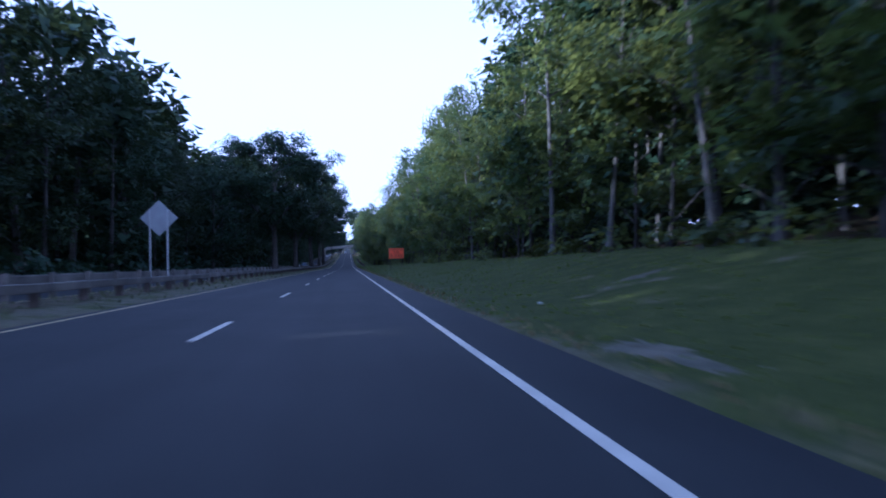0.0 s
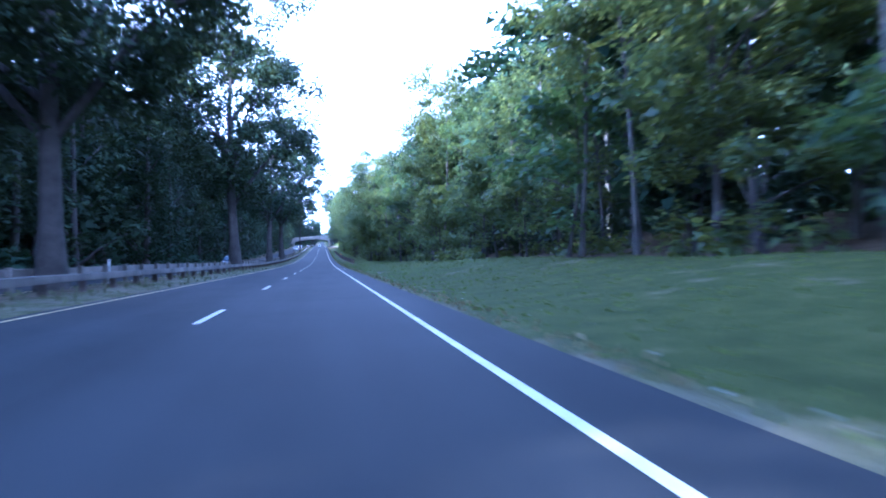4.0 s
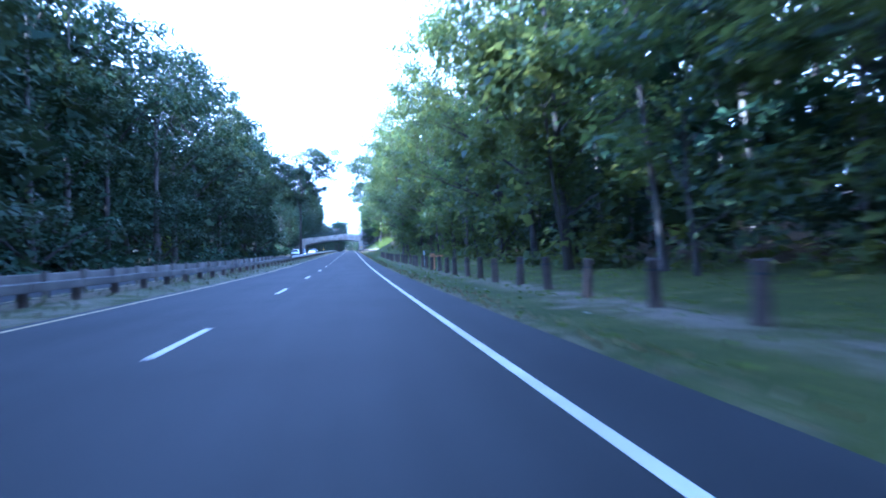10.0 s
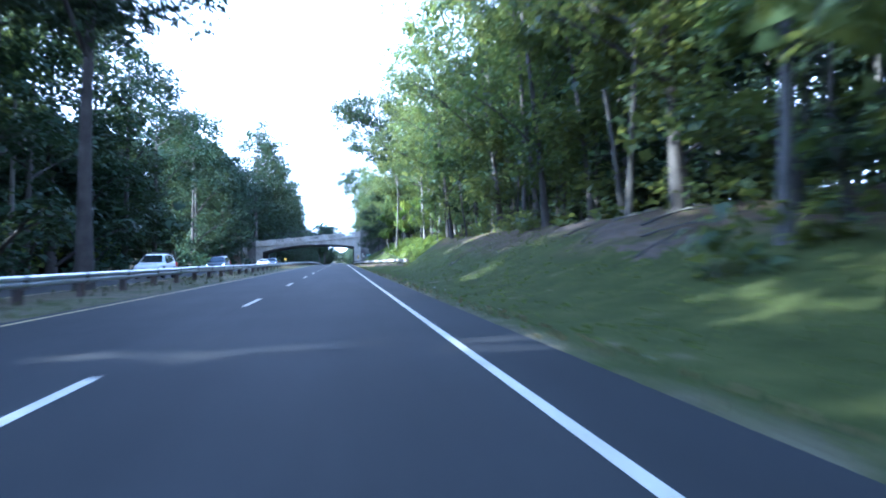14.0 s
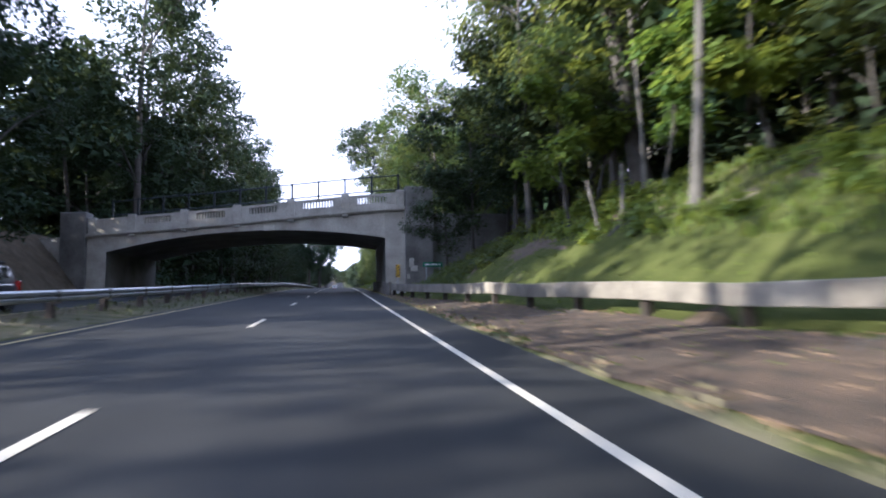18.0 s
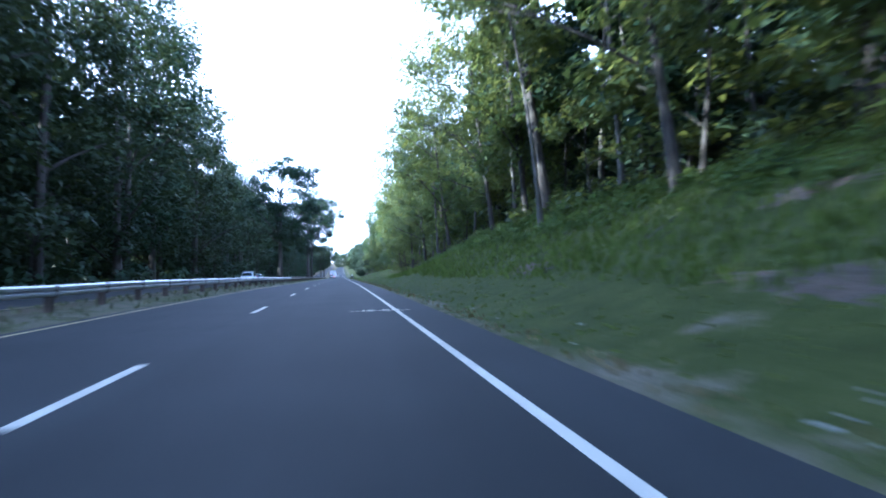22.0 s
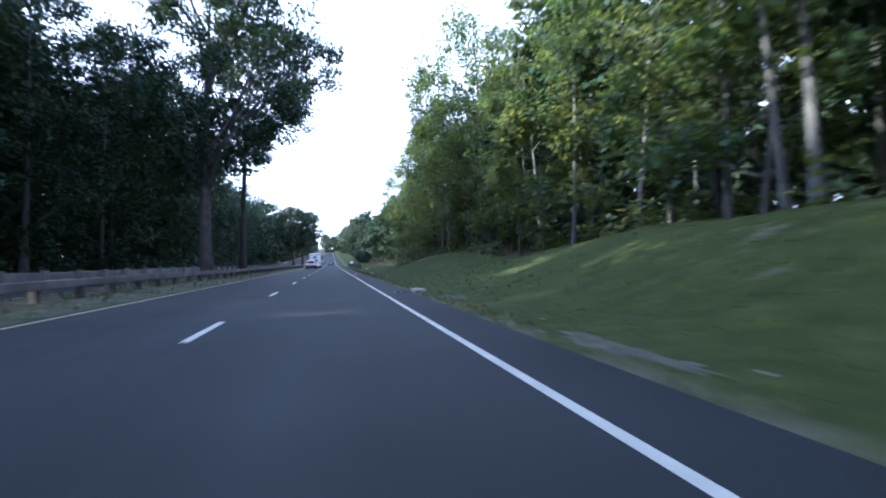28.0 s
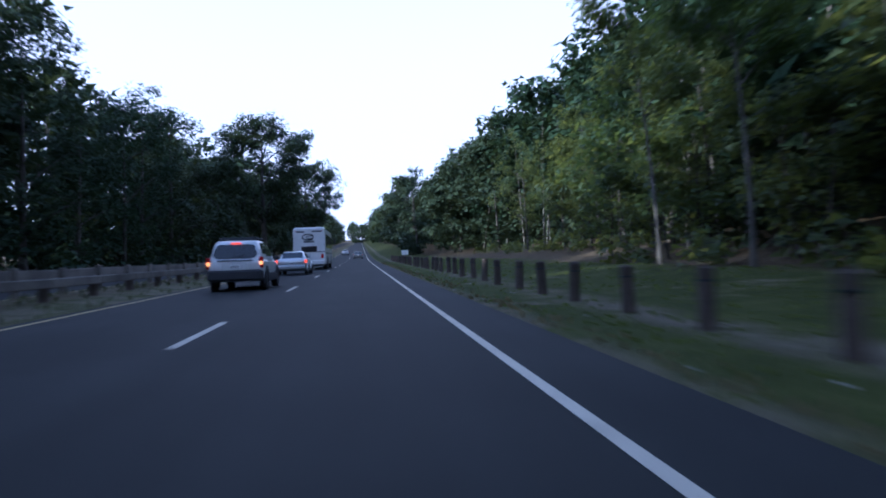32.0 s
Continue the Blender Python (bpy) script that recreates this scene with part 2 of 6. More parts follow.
def ground_material():
    """Mown grass with dry and bare patches; leaf litter where the woods begin."""
    m, nodes, links, bsdf = material("verge_grass")
    tc = nodes.new("ShaderNodeTexCoord").outputs["Object"]
    big = noise_tex(nodes, links, tc, 0.22)
    mid = noise_tex(nodes, links, tc, 1.1, 5.0, 0.65)
    fine = noise_tex(nodes, links, tc, 26.0, 3.0, 0.75)
    grass = ramp(nodes, links, mid, [(0.25, (0.040, 0.047, 0.010)), (0.48, (0.060, 0.070, 0.014)), (0.66, (0.082, 0.090, 0.021)), (0.88, (0.125, 0.113, 0.044))])
    bare = ramp(nodes, links, fine, [(0.3, (0.13, 0.105, 0.075)), (0.7, (0.24, 0.20, 0.15))])
    litter = ramp(nodes, links, mid, [(0.3, (0.055, 0.042, 0.024)), (0.7, (0.14, 0.105, 0.062))])
    patch = nodes.new("ShaderNodeMath")
    patch.operation = "MULTIPLY"
    links.new(big, patch.inputs[0])
    links.new(mid, patch.inputs[1])
    where = ramp(nodes, links, patch.outputs[0], [(0.335, (0.0,) * 3), (0.43, (0.75,) * 3)])
    colour = mixed(nodes, links, where, grass, bare)
    xyz = nodes.new("ShaderNodeSeparateXYZ")
    links.new(tc, xyz.inputs[0])
    wob = nodes.new("ShaderNodeMath")
    wob.operation = "MULTIPLY_ADD"
    links.new(big, wob.inputs[0])
    wob.inputs[1].default_value = 7.0
    links.new(xyz.outputs["X"], wob.inputs[2])
    rise = nodes.new("ShaderNodeMapRange")
    rise.inputs["From Min"].default_value, rise.inputs["From Max"].default_value, rise.inputs["To Max"].default_value = 350.0, 366.0, 4.3
    fall = nodes.new("ShaderNodeMapRange")
    fall.inputs["From Min"].default_value, fall.inputs["From Max"].default_value, fall.inputs["To Max"].default_value = 405.0, 425.0, 4.3
    links.new(xyz.outputs["Y"], rise.inputs["Value"])
    links.new(xyz.outputs["Y"], fall.inputs["Value"])
    shift = nodes.new("ShaderNodeMath")
    shift.operation = "SUBTRACT"
    links.new(rise.outputs[0], shift.inputs[0])
    links.new(fall.outputs[0], shift.inputs[1])
    total = nodes.new("ShaderNodeMath")
    links.new(wob.outputs[0], total.inputs[0])
    links.new(shift.outputs[0], total.inputs[1])
    woods = nodes.new("ShaderNodeMapRange")
    woods.inputs["From Min"].default_value, woods.inputs["From Max"].default_value = 15.0, 17.5
    links.new(total.outputs[0], woods.inputs["Value"])
    colour = mixed(nodes, links, woods.outputs[0], colour, litter)
    far = nodes.new("ShaderNodeMapRange")
    far.inputs["From Min"].default_value, far.inputs["From Max"].default_value = -17.5, -20.0
    links.new(xyz.outputs["X"], far.inputs["Value"])
    colour = mixed(nodes, links, far.outputs[0], colour, litter)
    # trodden dirt along the posts, and grit washed off the asphalt's edge
    off = nodes.new("ShaderNodeMath")
    off.operation = "SUBTRACT"
    links.new(xyz.outputs["X"], off.inputs[0])
    off.inputs[1].default_value = 4.75
    away = nodes.new("ShaderNodeMath")
    away.operation = "ABSOLUTE"
    links.new(off.outputs[0], away.inputs[0])
    band = nodes.new("ShaderNodeMapRange")
    band.inputs["From Min"].default_value, band.inputs["From Max"].default_value = 0.85, 0.2
    links.new(away.outputs[0], band.inputs["Value"])
    reach = None
    for y0, y1 in ((198.0, 207.0), (350.0, 341.0), (770.0, 778.0)):
        gate = nodes.new("ShaderNodeMapRange")
        gate.inputs["From Min"].default_value, gate.inputs["From Max"].default_value = y0, y1
        links.new(xyz.outputs["Y"], gate.inputs["Value"])
        join = nodes.new("ShaderNodeMath")
        join.operation = "MULTIPLY" if y0 > y1 else "MAXIMUM"
        links.new(gate.outputs[0], join.inputs[0])
        if reach is None:
            join.inputs[1].default_value = 0.0
        else:
            links.new(reach, join.inputs[1])
        reach = join.outputs[0]
    trodden = nodes.new("ShaderNodeMath")
    trodden.operation = "MULTIPLY"
    links.new(band.outputs[0], trodden.inputs[0])
    links.new(reach, trodden.inputs[1])
    ragged = ramp(nodes, links, noise_tex(nodes, links, tc, 0.9, 5.0, 0.7), [(0.38, (0.0,) * 3), (0.56, (1.0,) * 3)])
    grit_edge = nodes.new("ShaderNodeMapRange")
    grit_edge.inputs["From Min"].default_value, grit_edge.inputs["From Max"].default_value = 3.15, 2.65
    links.new(xyz.outputs["X"], grit_edge.inputs["Value"])
    for strip_mask, share in ((trodden.outputs[0], 0.85), (grit_edge.outputs[0], 0.65)):
        cut = nodes.new("ShaderNodeMath")
        cut.operation = "MULTIPLY"
        links.new(ragged, cut.inputs[0])
        links.new(strip_mask, cut.inputs[1])
        weak = nodes.new("ShaderNodeMath")
        weak.operation = "MULTIPLY"
        links.new(cut.outputs[0], weak.inputs[0])
        weak.inputs[1].default_value = share
        colour = mixed(nodes, links, weak.outputs[0], colour, bare)
    mid_strip = nodes.new("ShaderNodeMapRange")
    mid_strip.inputs["From Min"].default_value, mid_strip.inputs["From Max"].default_value = -7.3, -8.4
    mid_strip.inputs["To Max"].default_value = 0.7
    links.new(xyz.outputs["X"], mid_strip.inputs["Value"])
    colour = mixed(nodes, links, mid_strip.outputs[0], colour, litter)
    grain = ramp(nodes, links, fine, [(0.25, (0.6, 0.6, 0.6)), (0.75, (1.3, 1.3, 1.3))])
    links.new(mixed(nodes, links, 1.0, colour, grain, "MULTIPLY"), bsdf.inputs["Base Color"])
    bsdf.inputs["Roughness"].default_value = 0.95
    bsdf.inputs["Specular IOR Level"].default_value = 0.15
    bump(nodes, links, fine, bsdf, 0.8, 0.05)
    return m


M_GROUND = ground_material()
M_ASPHALT = asphalt_material("asphalt", (0.029, 0.029, 0.0285))
M_WHITE = surface("road_paint", (0.50, 0.445, 0.35), (0.72, 0.645, 0.51), 2.0, 55.0, 0.7, relief=0.2, depth=0.003)
M_YELLOW = surface("yellow_road_paint", (0.55, 0.42, 0.16), (0.72, 0.58, 0.28), 2.0, 55.0, 0.7, relief=0.2, depth=0.003)
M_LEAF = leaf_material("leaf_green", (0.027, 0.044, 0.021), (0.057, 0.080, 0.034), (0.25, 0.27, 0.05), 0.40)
# darker copy of the leaf, shade put into the colour of dim trees
M_LEAF_DARK = leaf_material("leaf_shaded_green", (0.026, 0.039, 0.023), (0.046, 0.064, 0.034), (0.08, 0.095, 0.03), 0.2, 0.1)
# brighter leaf for young maples and sunlit growth, sunlight put into the colour
M_LEAF_BRIGHT = leaf_material("leaf_young_sunlit_green", (0.060, 0.095, 0.018), (0.115, 0.155, 0.03), (0.30, 0.34, 0.04), 0.5)
M_LEAF_WEED = leaf_material("weed_green", (0.040, 0.068, 0.020), (0.085, 0.118, 0.034), (0.20, 0.24, 0.05), 0.4, 0.15)
M_BARK = surface("bark", (0.038, 0.033, 0.028), (0.095, 0.084, 0.072), 1.4, 22.0, 0.95, relief=0.9, depth=0.03, vary=0.25)
M_BARK_PALE = surface("pale_bark", (0.072, 0.066, 0.056), (0.165, 0.150, 0.128), 1.2, 18.0, 0.95, relief=0.6, depth=0.02, vary=0.25)
M_TIMBER = surface("weathered_timber", (0.085, 0.076, 0.064), (0.23, 0.205, 0.17), 0.7, 14.0, 0.85, relief=0.6, depth=0.01, vary=0.2)
M_POST = surface("dark_timber", (0.055, 0.042, 0.032), (0.13, 0.10, 0.08), 2.0, 20.0, 0.9, relief=0.7, depth=0.015, vary=0.25)
M_POST_DARK = surface("dark_creosote_post", (0.018, 0.014, 0.011), (0.05, 0.038, 0.028), 3.0, 26.0, 0.9, relief=0.6, depth=0.01)
M_RAIL = surface("rail_planks", (0.10, 0.088, 0.07), (0.26, 0.23, 0.18), 0.8, 12.0, 0.85, relief=0.6, depth=0.01, vary=0.2)
M_STEEL = surface("galvanised_steel", (0.42, 0.43, 0.44), (0.6, 0.61, 0.62), 1.0, 30.0, 0.45, metal=0.85, relief=0.1, depth=0.003, vary=0.1)
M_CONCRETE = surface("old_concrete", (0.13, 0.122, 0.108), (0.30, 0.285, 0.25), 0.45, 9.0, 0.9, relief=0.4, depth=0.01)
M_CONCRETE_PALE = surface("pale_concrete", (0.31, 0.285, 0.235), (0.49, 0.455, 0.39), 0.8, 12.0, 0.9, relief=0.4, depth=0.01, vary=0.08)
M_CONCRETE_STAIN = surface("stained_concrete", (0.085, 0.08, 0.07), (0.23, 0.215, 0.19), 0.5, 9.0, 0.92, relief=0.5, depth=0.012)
M_IRON = plain("dark_painted_iron", (0.035, 0.04, 0.045), 0.5, 0.6)
M_ORANGE = plain("orange_sheeting", (1.0, 0.15, 0.04), 0.75)
M_BLACK = plain("black_paint", (0.015, 0.014, 0.013), 0.5)
M_SIGN_BACK = plain("bare_aluminium", (0.36, 0.37, 0.38), 0.5, 0.5)
M_GREEN_SIGN = plain("green_sheeting", (0.01, 0.16, 0.075), 0.4)
M_SIGN_WHITE = plain("white_sheeting", (0.75, 0.76, 0.75), 0.4)
M_SIGN_YELLOW = plain("yellow_sheeting", (0.85, 0.52, 0.02), 0.4)
M_STONE = surface("grey_stone", (0.2, 0.19, 0.17), (0.42, 0.4, 0.37), 3.0, 20.0, 0.9, relief=0.5, depth=0.01, vary=0.2)


# ---- mesh helpers ----
def from_arrays(name, verts, faces, mat, parent=None, flat=True):
    """An object from lists of points and faces."""
    me = bpy.data.meshes.new(name)
    me.from_pydata([tuple(v) for v in verts], [], [tuple(f) for f in faces])
    me.materials.append(mat)
    ob = new(name, me)
    ob.parent = parent
    return ob


def from_quads(name, verts, quads, mat, parent=None):
    """The same for large meshes of like-sided faces, from numpy arrays."""
    k = len(quads[0])
    me = bpy.data.meshes.new(name)
    n = len(quads)
    me.vertices.add(len(verts))
    me.vertices.foreach_set("co", np.asarray(verts, np.float32).ravel())
    me.loops.add(k * n)
    me.loops.foreach_set("vertex_index", np.asarray(quads, np.int32).ravel())
    me.polygons.add(n)
    me.polygons.foreach_set("loop_start", np.arange(0, k * n, k, dtype=np.int32))
    me.update(calc_edges=True)
    me.materials.append(mat)
    ob = new(name, me)
    ob.parent = parent
    return ob


def part(name, bm, mat, parent=None, label="", smooth_shade=False):
    me = bpy.data.meshes.new(name)
    bm.to_mesh(me)
    bm.free()
    if smooth_shade:
        me.polygons.foreach_set("use_smooth", [True] * len(me.polygons))
    me.materials.append(mat)
    ob = new(name, me)
    ob.parent = parent
    if label:
        tagged(ob, label)
    return ob


def box(bm, lo, hi, bevel=0.0):
    """A box between two corners, its edges rounded off."""
    r = bmesh.ops.create_cube(bm, size=1.0)
    for v in r["verts"]:
        v.co = Vector([(a + b) / 2 + c * (b - a) for a, b, c in zip(lo, hi, v.co)])
    if bevel:
        edges = list({e for v in r["verts"] for e in v.link_edges})
        bmesh.ops.bevel(bm, geom=edges, offset=bevel, segments=1, affect="EDGES", profile=0.5)


def boxed(name, lo, hi, mat, parent=None, bevel=0.01, label=""):
    bm = bmesh.new()
    box(bm, lo, hi, bevel)
    return part(name, bm, mat, parent, label)


def tube(verts, faces, path, radii, sides=7):
    """Adds a tapered tube along a path to lists of points and faces."""
    base = len(verts)
    for i, (p, r) in enumerate(zip(path, radii)):
        d = (path[min(i + 1, len(path) - 1)] - path[max(i - 1, 0)]).normalized()
        u = d.orthogonal().normalized() if abs(d.z) < 0.95 else d.cross(Vector((0, 1, 0))).normalized()
        w = d.cross(u)
        for k in range(sides):
            a = 2 * math.pi * k / sides
            verts.append(p + (u * math.cos(a) + w * math.sin(a)) * r)
    for i in range(len(path) - 1):
        for k in range(sides):
            a, b = base + i * sides + k, base + i * sides + (k + 1) % sides
            faces.append((a, b, b + sides, a + sides))


def rod(name, a, b, r, mat, parent=None, sides=8):
    verts, faces = [], []
    tube(verts, faces, [Vector(a), Vector(b)], [r, r], sides)
    faces.append(tuple(range(sides - 1, -1, -1)))
    faces.append(tuple(range(sides, 2 * sides)))
    return from_arrays(name, verts, faces, mat, parent)


def thing(name, place, label, category, group="", turn=0.0):
    e = new(name)
    e.matrix_world = pose(*place, 0, 0, turn)
    return tagged(e, label, category, group)


# ---- ground and carriageways ----
def strip(name, x0, x1, s0, s1, step, lift, mat, kind="structure", thick=0.0, cols=2):
    """A ribbon along the road that follows its grade."""
    ss = np.arange(s0, s1 + step * 0.5, step)
    xs = np.linspace(x0, x1, cols)
    verts, faces = [], []
    for s in ss:
        z = float(zr(s)) + lift
        if thick:
            verts.append((x0, s, z - thick))
        verts += [(x, s, z) for x in xs]
        if thick:
            verts.append((x1, s, z - thick))
    n = cols + (2 if thick else 0)
    for i in range(len(ss) - 1):
        for k in range(n - 1):
            a = i * n + k
            faces.append((a, a + 1, a + n + 1, a + n))
    ob = from_arrays(name, verts, faces, mat)
    return tagged(ob, kind=kind) if kind else ob


xs = np.concatenate([[-900, -500, -250, -140, -90, -60, -45, -36, -30, -26, -23, -21, -19.5, -18.5, -17.8, -17.36, -17.2, -10.7, -10.54, -10, -9, -8, -7.2, -6.6, -6.06, -5.9, 2.55, 2.71],
                     np.arange(3.1, 14.1, 0.5), [15, 17, 19, 22, 26, 30, 36, 45, 60, 90, 140, 250, 500, 900]])
ss = np.concatenate([[-700, -400, -200, -100], np.arange(-50, 480, 2.0), np.arange(480, 520, 1.0), np.arange(520, 1000, 2.0), np.arange(1000, 1400, 8), np.arange(1400, 2600, 80)])
gx, gs = np.meshgrid(xs, ss)
gz = land(gx, np.clip(gs, -399, 2990))
nx = len(xs)
idx = (np.arange(len(ss) - 1)[:, None] * nx + np.arange(nx - 1)[None, :]).ravel()
ground = from_quads("ground", np.stack([gx, gs, gz], -1).reshape(-1, 3), np.stack([idx, idx + 1, idx + nx + 1, idx + nx], -1), M_GROUND)
tagged(ground, "mown green verge with bare patches and wooded banks", "ground", kind="structure")
ground.data.polygons.foreach_set("use_smooth", [True] * len(ground.data.polygons))

road = strip("road", PAVE_L, PAVE_R, -60, 1600, 4.0, 0.0, M_ASPHALT, thick=0.14, cols=4)
tagged(road, "dark asphalt carriageway of a two-lane parkway", "road")
road_far = strip("road_oncoming", OPP_L, OPP_R, -60, 1600, 4.0, 0.0, M_ASPHALT, thick=0.14, cols=4)
tagged(road_far, "dark asphalt carriageway for oncoming traffic", "road")
tagged(strip("road_edge_line", EDGE - 0.055, EDGE + 0.055, -40, 1500, 4.0, 0.006, M_WHITE), "solid white painted edge line", "road marking")
tagged(strip("road_median_line", YELLOW - 0.045, YELLOW + 0.045, -40, 1500, 4.0, 0.006, M_YELLOW), "solid pale yellow painted edge line", "road marking")
tagged(strip("road_oncoming_line", OPP_R - 0.35, OPP_R - 0.24, -40, 1200, 4.0, 0.006, M_YELLOW), "solid pale yellow line of the oncoming carriageway", "road marking")
for k in range(-3, 92):
    s0 = 9.41 + 12.19 * k
    dash = strip("lane_dash", DASH_X - 0.065, DASH_X + 0.065, s0, s0 + 3.05, 3.05 / 2, 0.006, M_WHITE, kind="")
    tagged(dash, "worn white painted lane dash on asphalt", "road marking", "lane dashes")


# ---- trees ----
def sprays(rng, centres, radii, count, size, flat=0.6):
    """Sprays of three loose pointed leaves each, scattered in clumps. Returns points and triangles."""
    n = len(centres)
    pick = rng.integers(0, n, count)
    d = rng.normal(size=(count, 3))
    d /= np.linalg.norm(d, axis=1)[:, None]
    d[:, 2] *= flat
    p = centres[pick] + d * (radii[pick] * rng.uniform(0.35, 1.0, count) ** 0.6)[:, None]
    normal = np.stack([rng.normal(0, 0.55, count), rng.normal(0, 0.55, count), np.ones(count)], -1) + 0.45 * d
    normal /= np.linalg.norm(normal, axis=1)[:, None]
    u = np.cross(normal, rng.normal(size=(count, 3)))
    u /= np.linalg.norm(u, axis=1)[:, None]
    w = np.cross(normal, u)
    out = []
    for k in range(3):
        a = 2 * np.pi * k / 3 + rng.uniform(-0.6, 0.6, count)
        l = size * rng.uniform(0.6, 1.25, count)
        f = u * np.cos(a)[:, None] + w * np.sin(a)[:, None]
        side = np.cross(normal, f)
        drop = normal * (rng.uniform(-0.35, 0.05, count) * l)[:, None]
        base = p + rng.normal(0, 0.33 * size, (count, 3))
        mid = base + f * (0.30 * l)[:, None]
        half = side * (0.36 * l)[:, None]
        out.append(np.stack([mid + half, base + f * (1.1 * l)[:, None] + drop, mid - half], 1))
    verts = np.concatenate(out).reshape(-1, 3)
    return verts, np.arange(len(verts)).reshape(-1, 3)


def tree_shape(seed, height, clear, spread, trunk_r, lean=0.0, limbs=7, clumps=48, leaves=1000, leaf=0.5, clump_r=1.5, sparse=False, fork=0.0, over=0.0):
    """Points and faces of a tree: trunk with limbs, and crown. clear: height below the crown; over: metres by which the crown grows out towards the light at -x."""
    rng = np.random.default_rng(seed)
    verts, faces = [], []
    top = height * 0.86
    path, radii = [], []
    bend = rng.uniform(-1, 1, 2) * 0.35
    lean_dir = rng.uniform(0, 2 * np.pi)
    n = 9
    for i in range(n):
        u = i / (n - 1)
        off = Vector((math.cos(lean_dir), math.sin(lean_dir), 0)) * lean * height * u + Vector((bend[0] * math.sin(3 * u), bend[1] * math.sin(2.4 * u), 0))
        path.append(off + Vector((-0.3 * over * u * u, 0, u * top - 0.35 * (i == 0))))
        flare = 1.45 if i == 0 else 1.0
        radii.append(trunk_r * flare * (1 - 0.86 * u ** 1.1))
    tube(verts, faces, path, radii, 8)
    tips = []
    for k in range(limbs):
        u0 = rng.uniform(clear / top * 0.85, 0.9)
        f = u0 * (n - 1)
        i = int(f)
        p0 = path[i].lerp(path[min(i + 1, n - 1)], f - i)
        az = 2 * np.pi * (k / limbs) + rng.uniform(-0.5, 0.5) + seed
        reach = spread * rng.uniform(0.6, 1.0) * (1.15 - 0.55 * u0) * (1 - 0.6 * over / spread * math.cos(az))
        rise = rng.uniform(0.35, 0.9) * reach + fork * reach
        d = Vector((math.cos(az), math.sin(az), 0))
        pts = [p0, p0 + d * reach * 0.35 + Vector((0, 0, rise * 0.45)), p0 + d * reach * 0.7 + Vector((0, 0, rise * 0.8)), p0 + d * reach + Vector((0, 0, rise))]
        r0 = trunk_r * (0.55 - 0.35 * u0)
        tube(verts, faces, pts, [r0, r0 * 0.7, r0 * 0.42, r0 * 0.12], 5)
        tips.append(pts[3])
        tips.append(pts[2])
        for _ in range(2):
            a2 = az + rng.uniform(-1.1, 1.1)
            q = pts[2] + Vector((math.cos(a2), math.sin(a2), rng.uniform(0.2, 0.9))) * reach * 0.4
            tube(verts, faces, [pts[1].lerp(pts[2], 0.6), q], [r0 * 0.35, r0 * 0.06], 4)
            tips.append(q)
    centres = [np.array(p) for p in tips]
    mid = (clear + height) / 2
    while len(centres) < clumps:
        d = rng.normal(size=3)
        d /= np.linalg.norm(d)
        q = rng.uniform(0.45, 1.0) ** 0.5
        h = mid + d[2] * q * (height - clear) / 2
        u = np.clip((h - clear) / max(height - clear, 0.1), 0, 1)
        wide = spread * (0.62 + 0.5 * u) * math.sqrt(max(0.05, 1 - u ** 4)) * rng.uniform(0.75, 1.12)
        axis = path[min(int(u * (n - 1)), n - 1)]
        centres.append(np.array([axis.x + d[0] * q * wide - 0.75 * over * u, axis.y + d[1] * q * wide, h]))
    centres = np.array(centres)
    cr = clump_r * rng.uniform(0.55, 1.15, len(centres))
    if sparse:
        keep = rng.random(len(centres)) > 0.12
        centres, cr = centres[keep], cr[keep]
    lv, lq = sprays(rng, centres, cr, leaves, leaf)
    return verts, faces, lv, lq


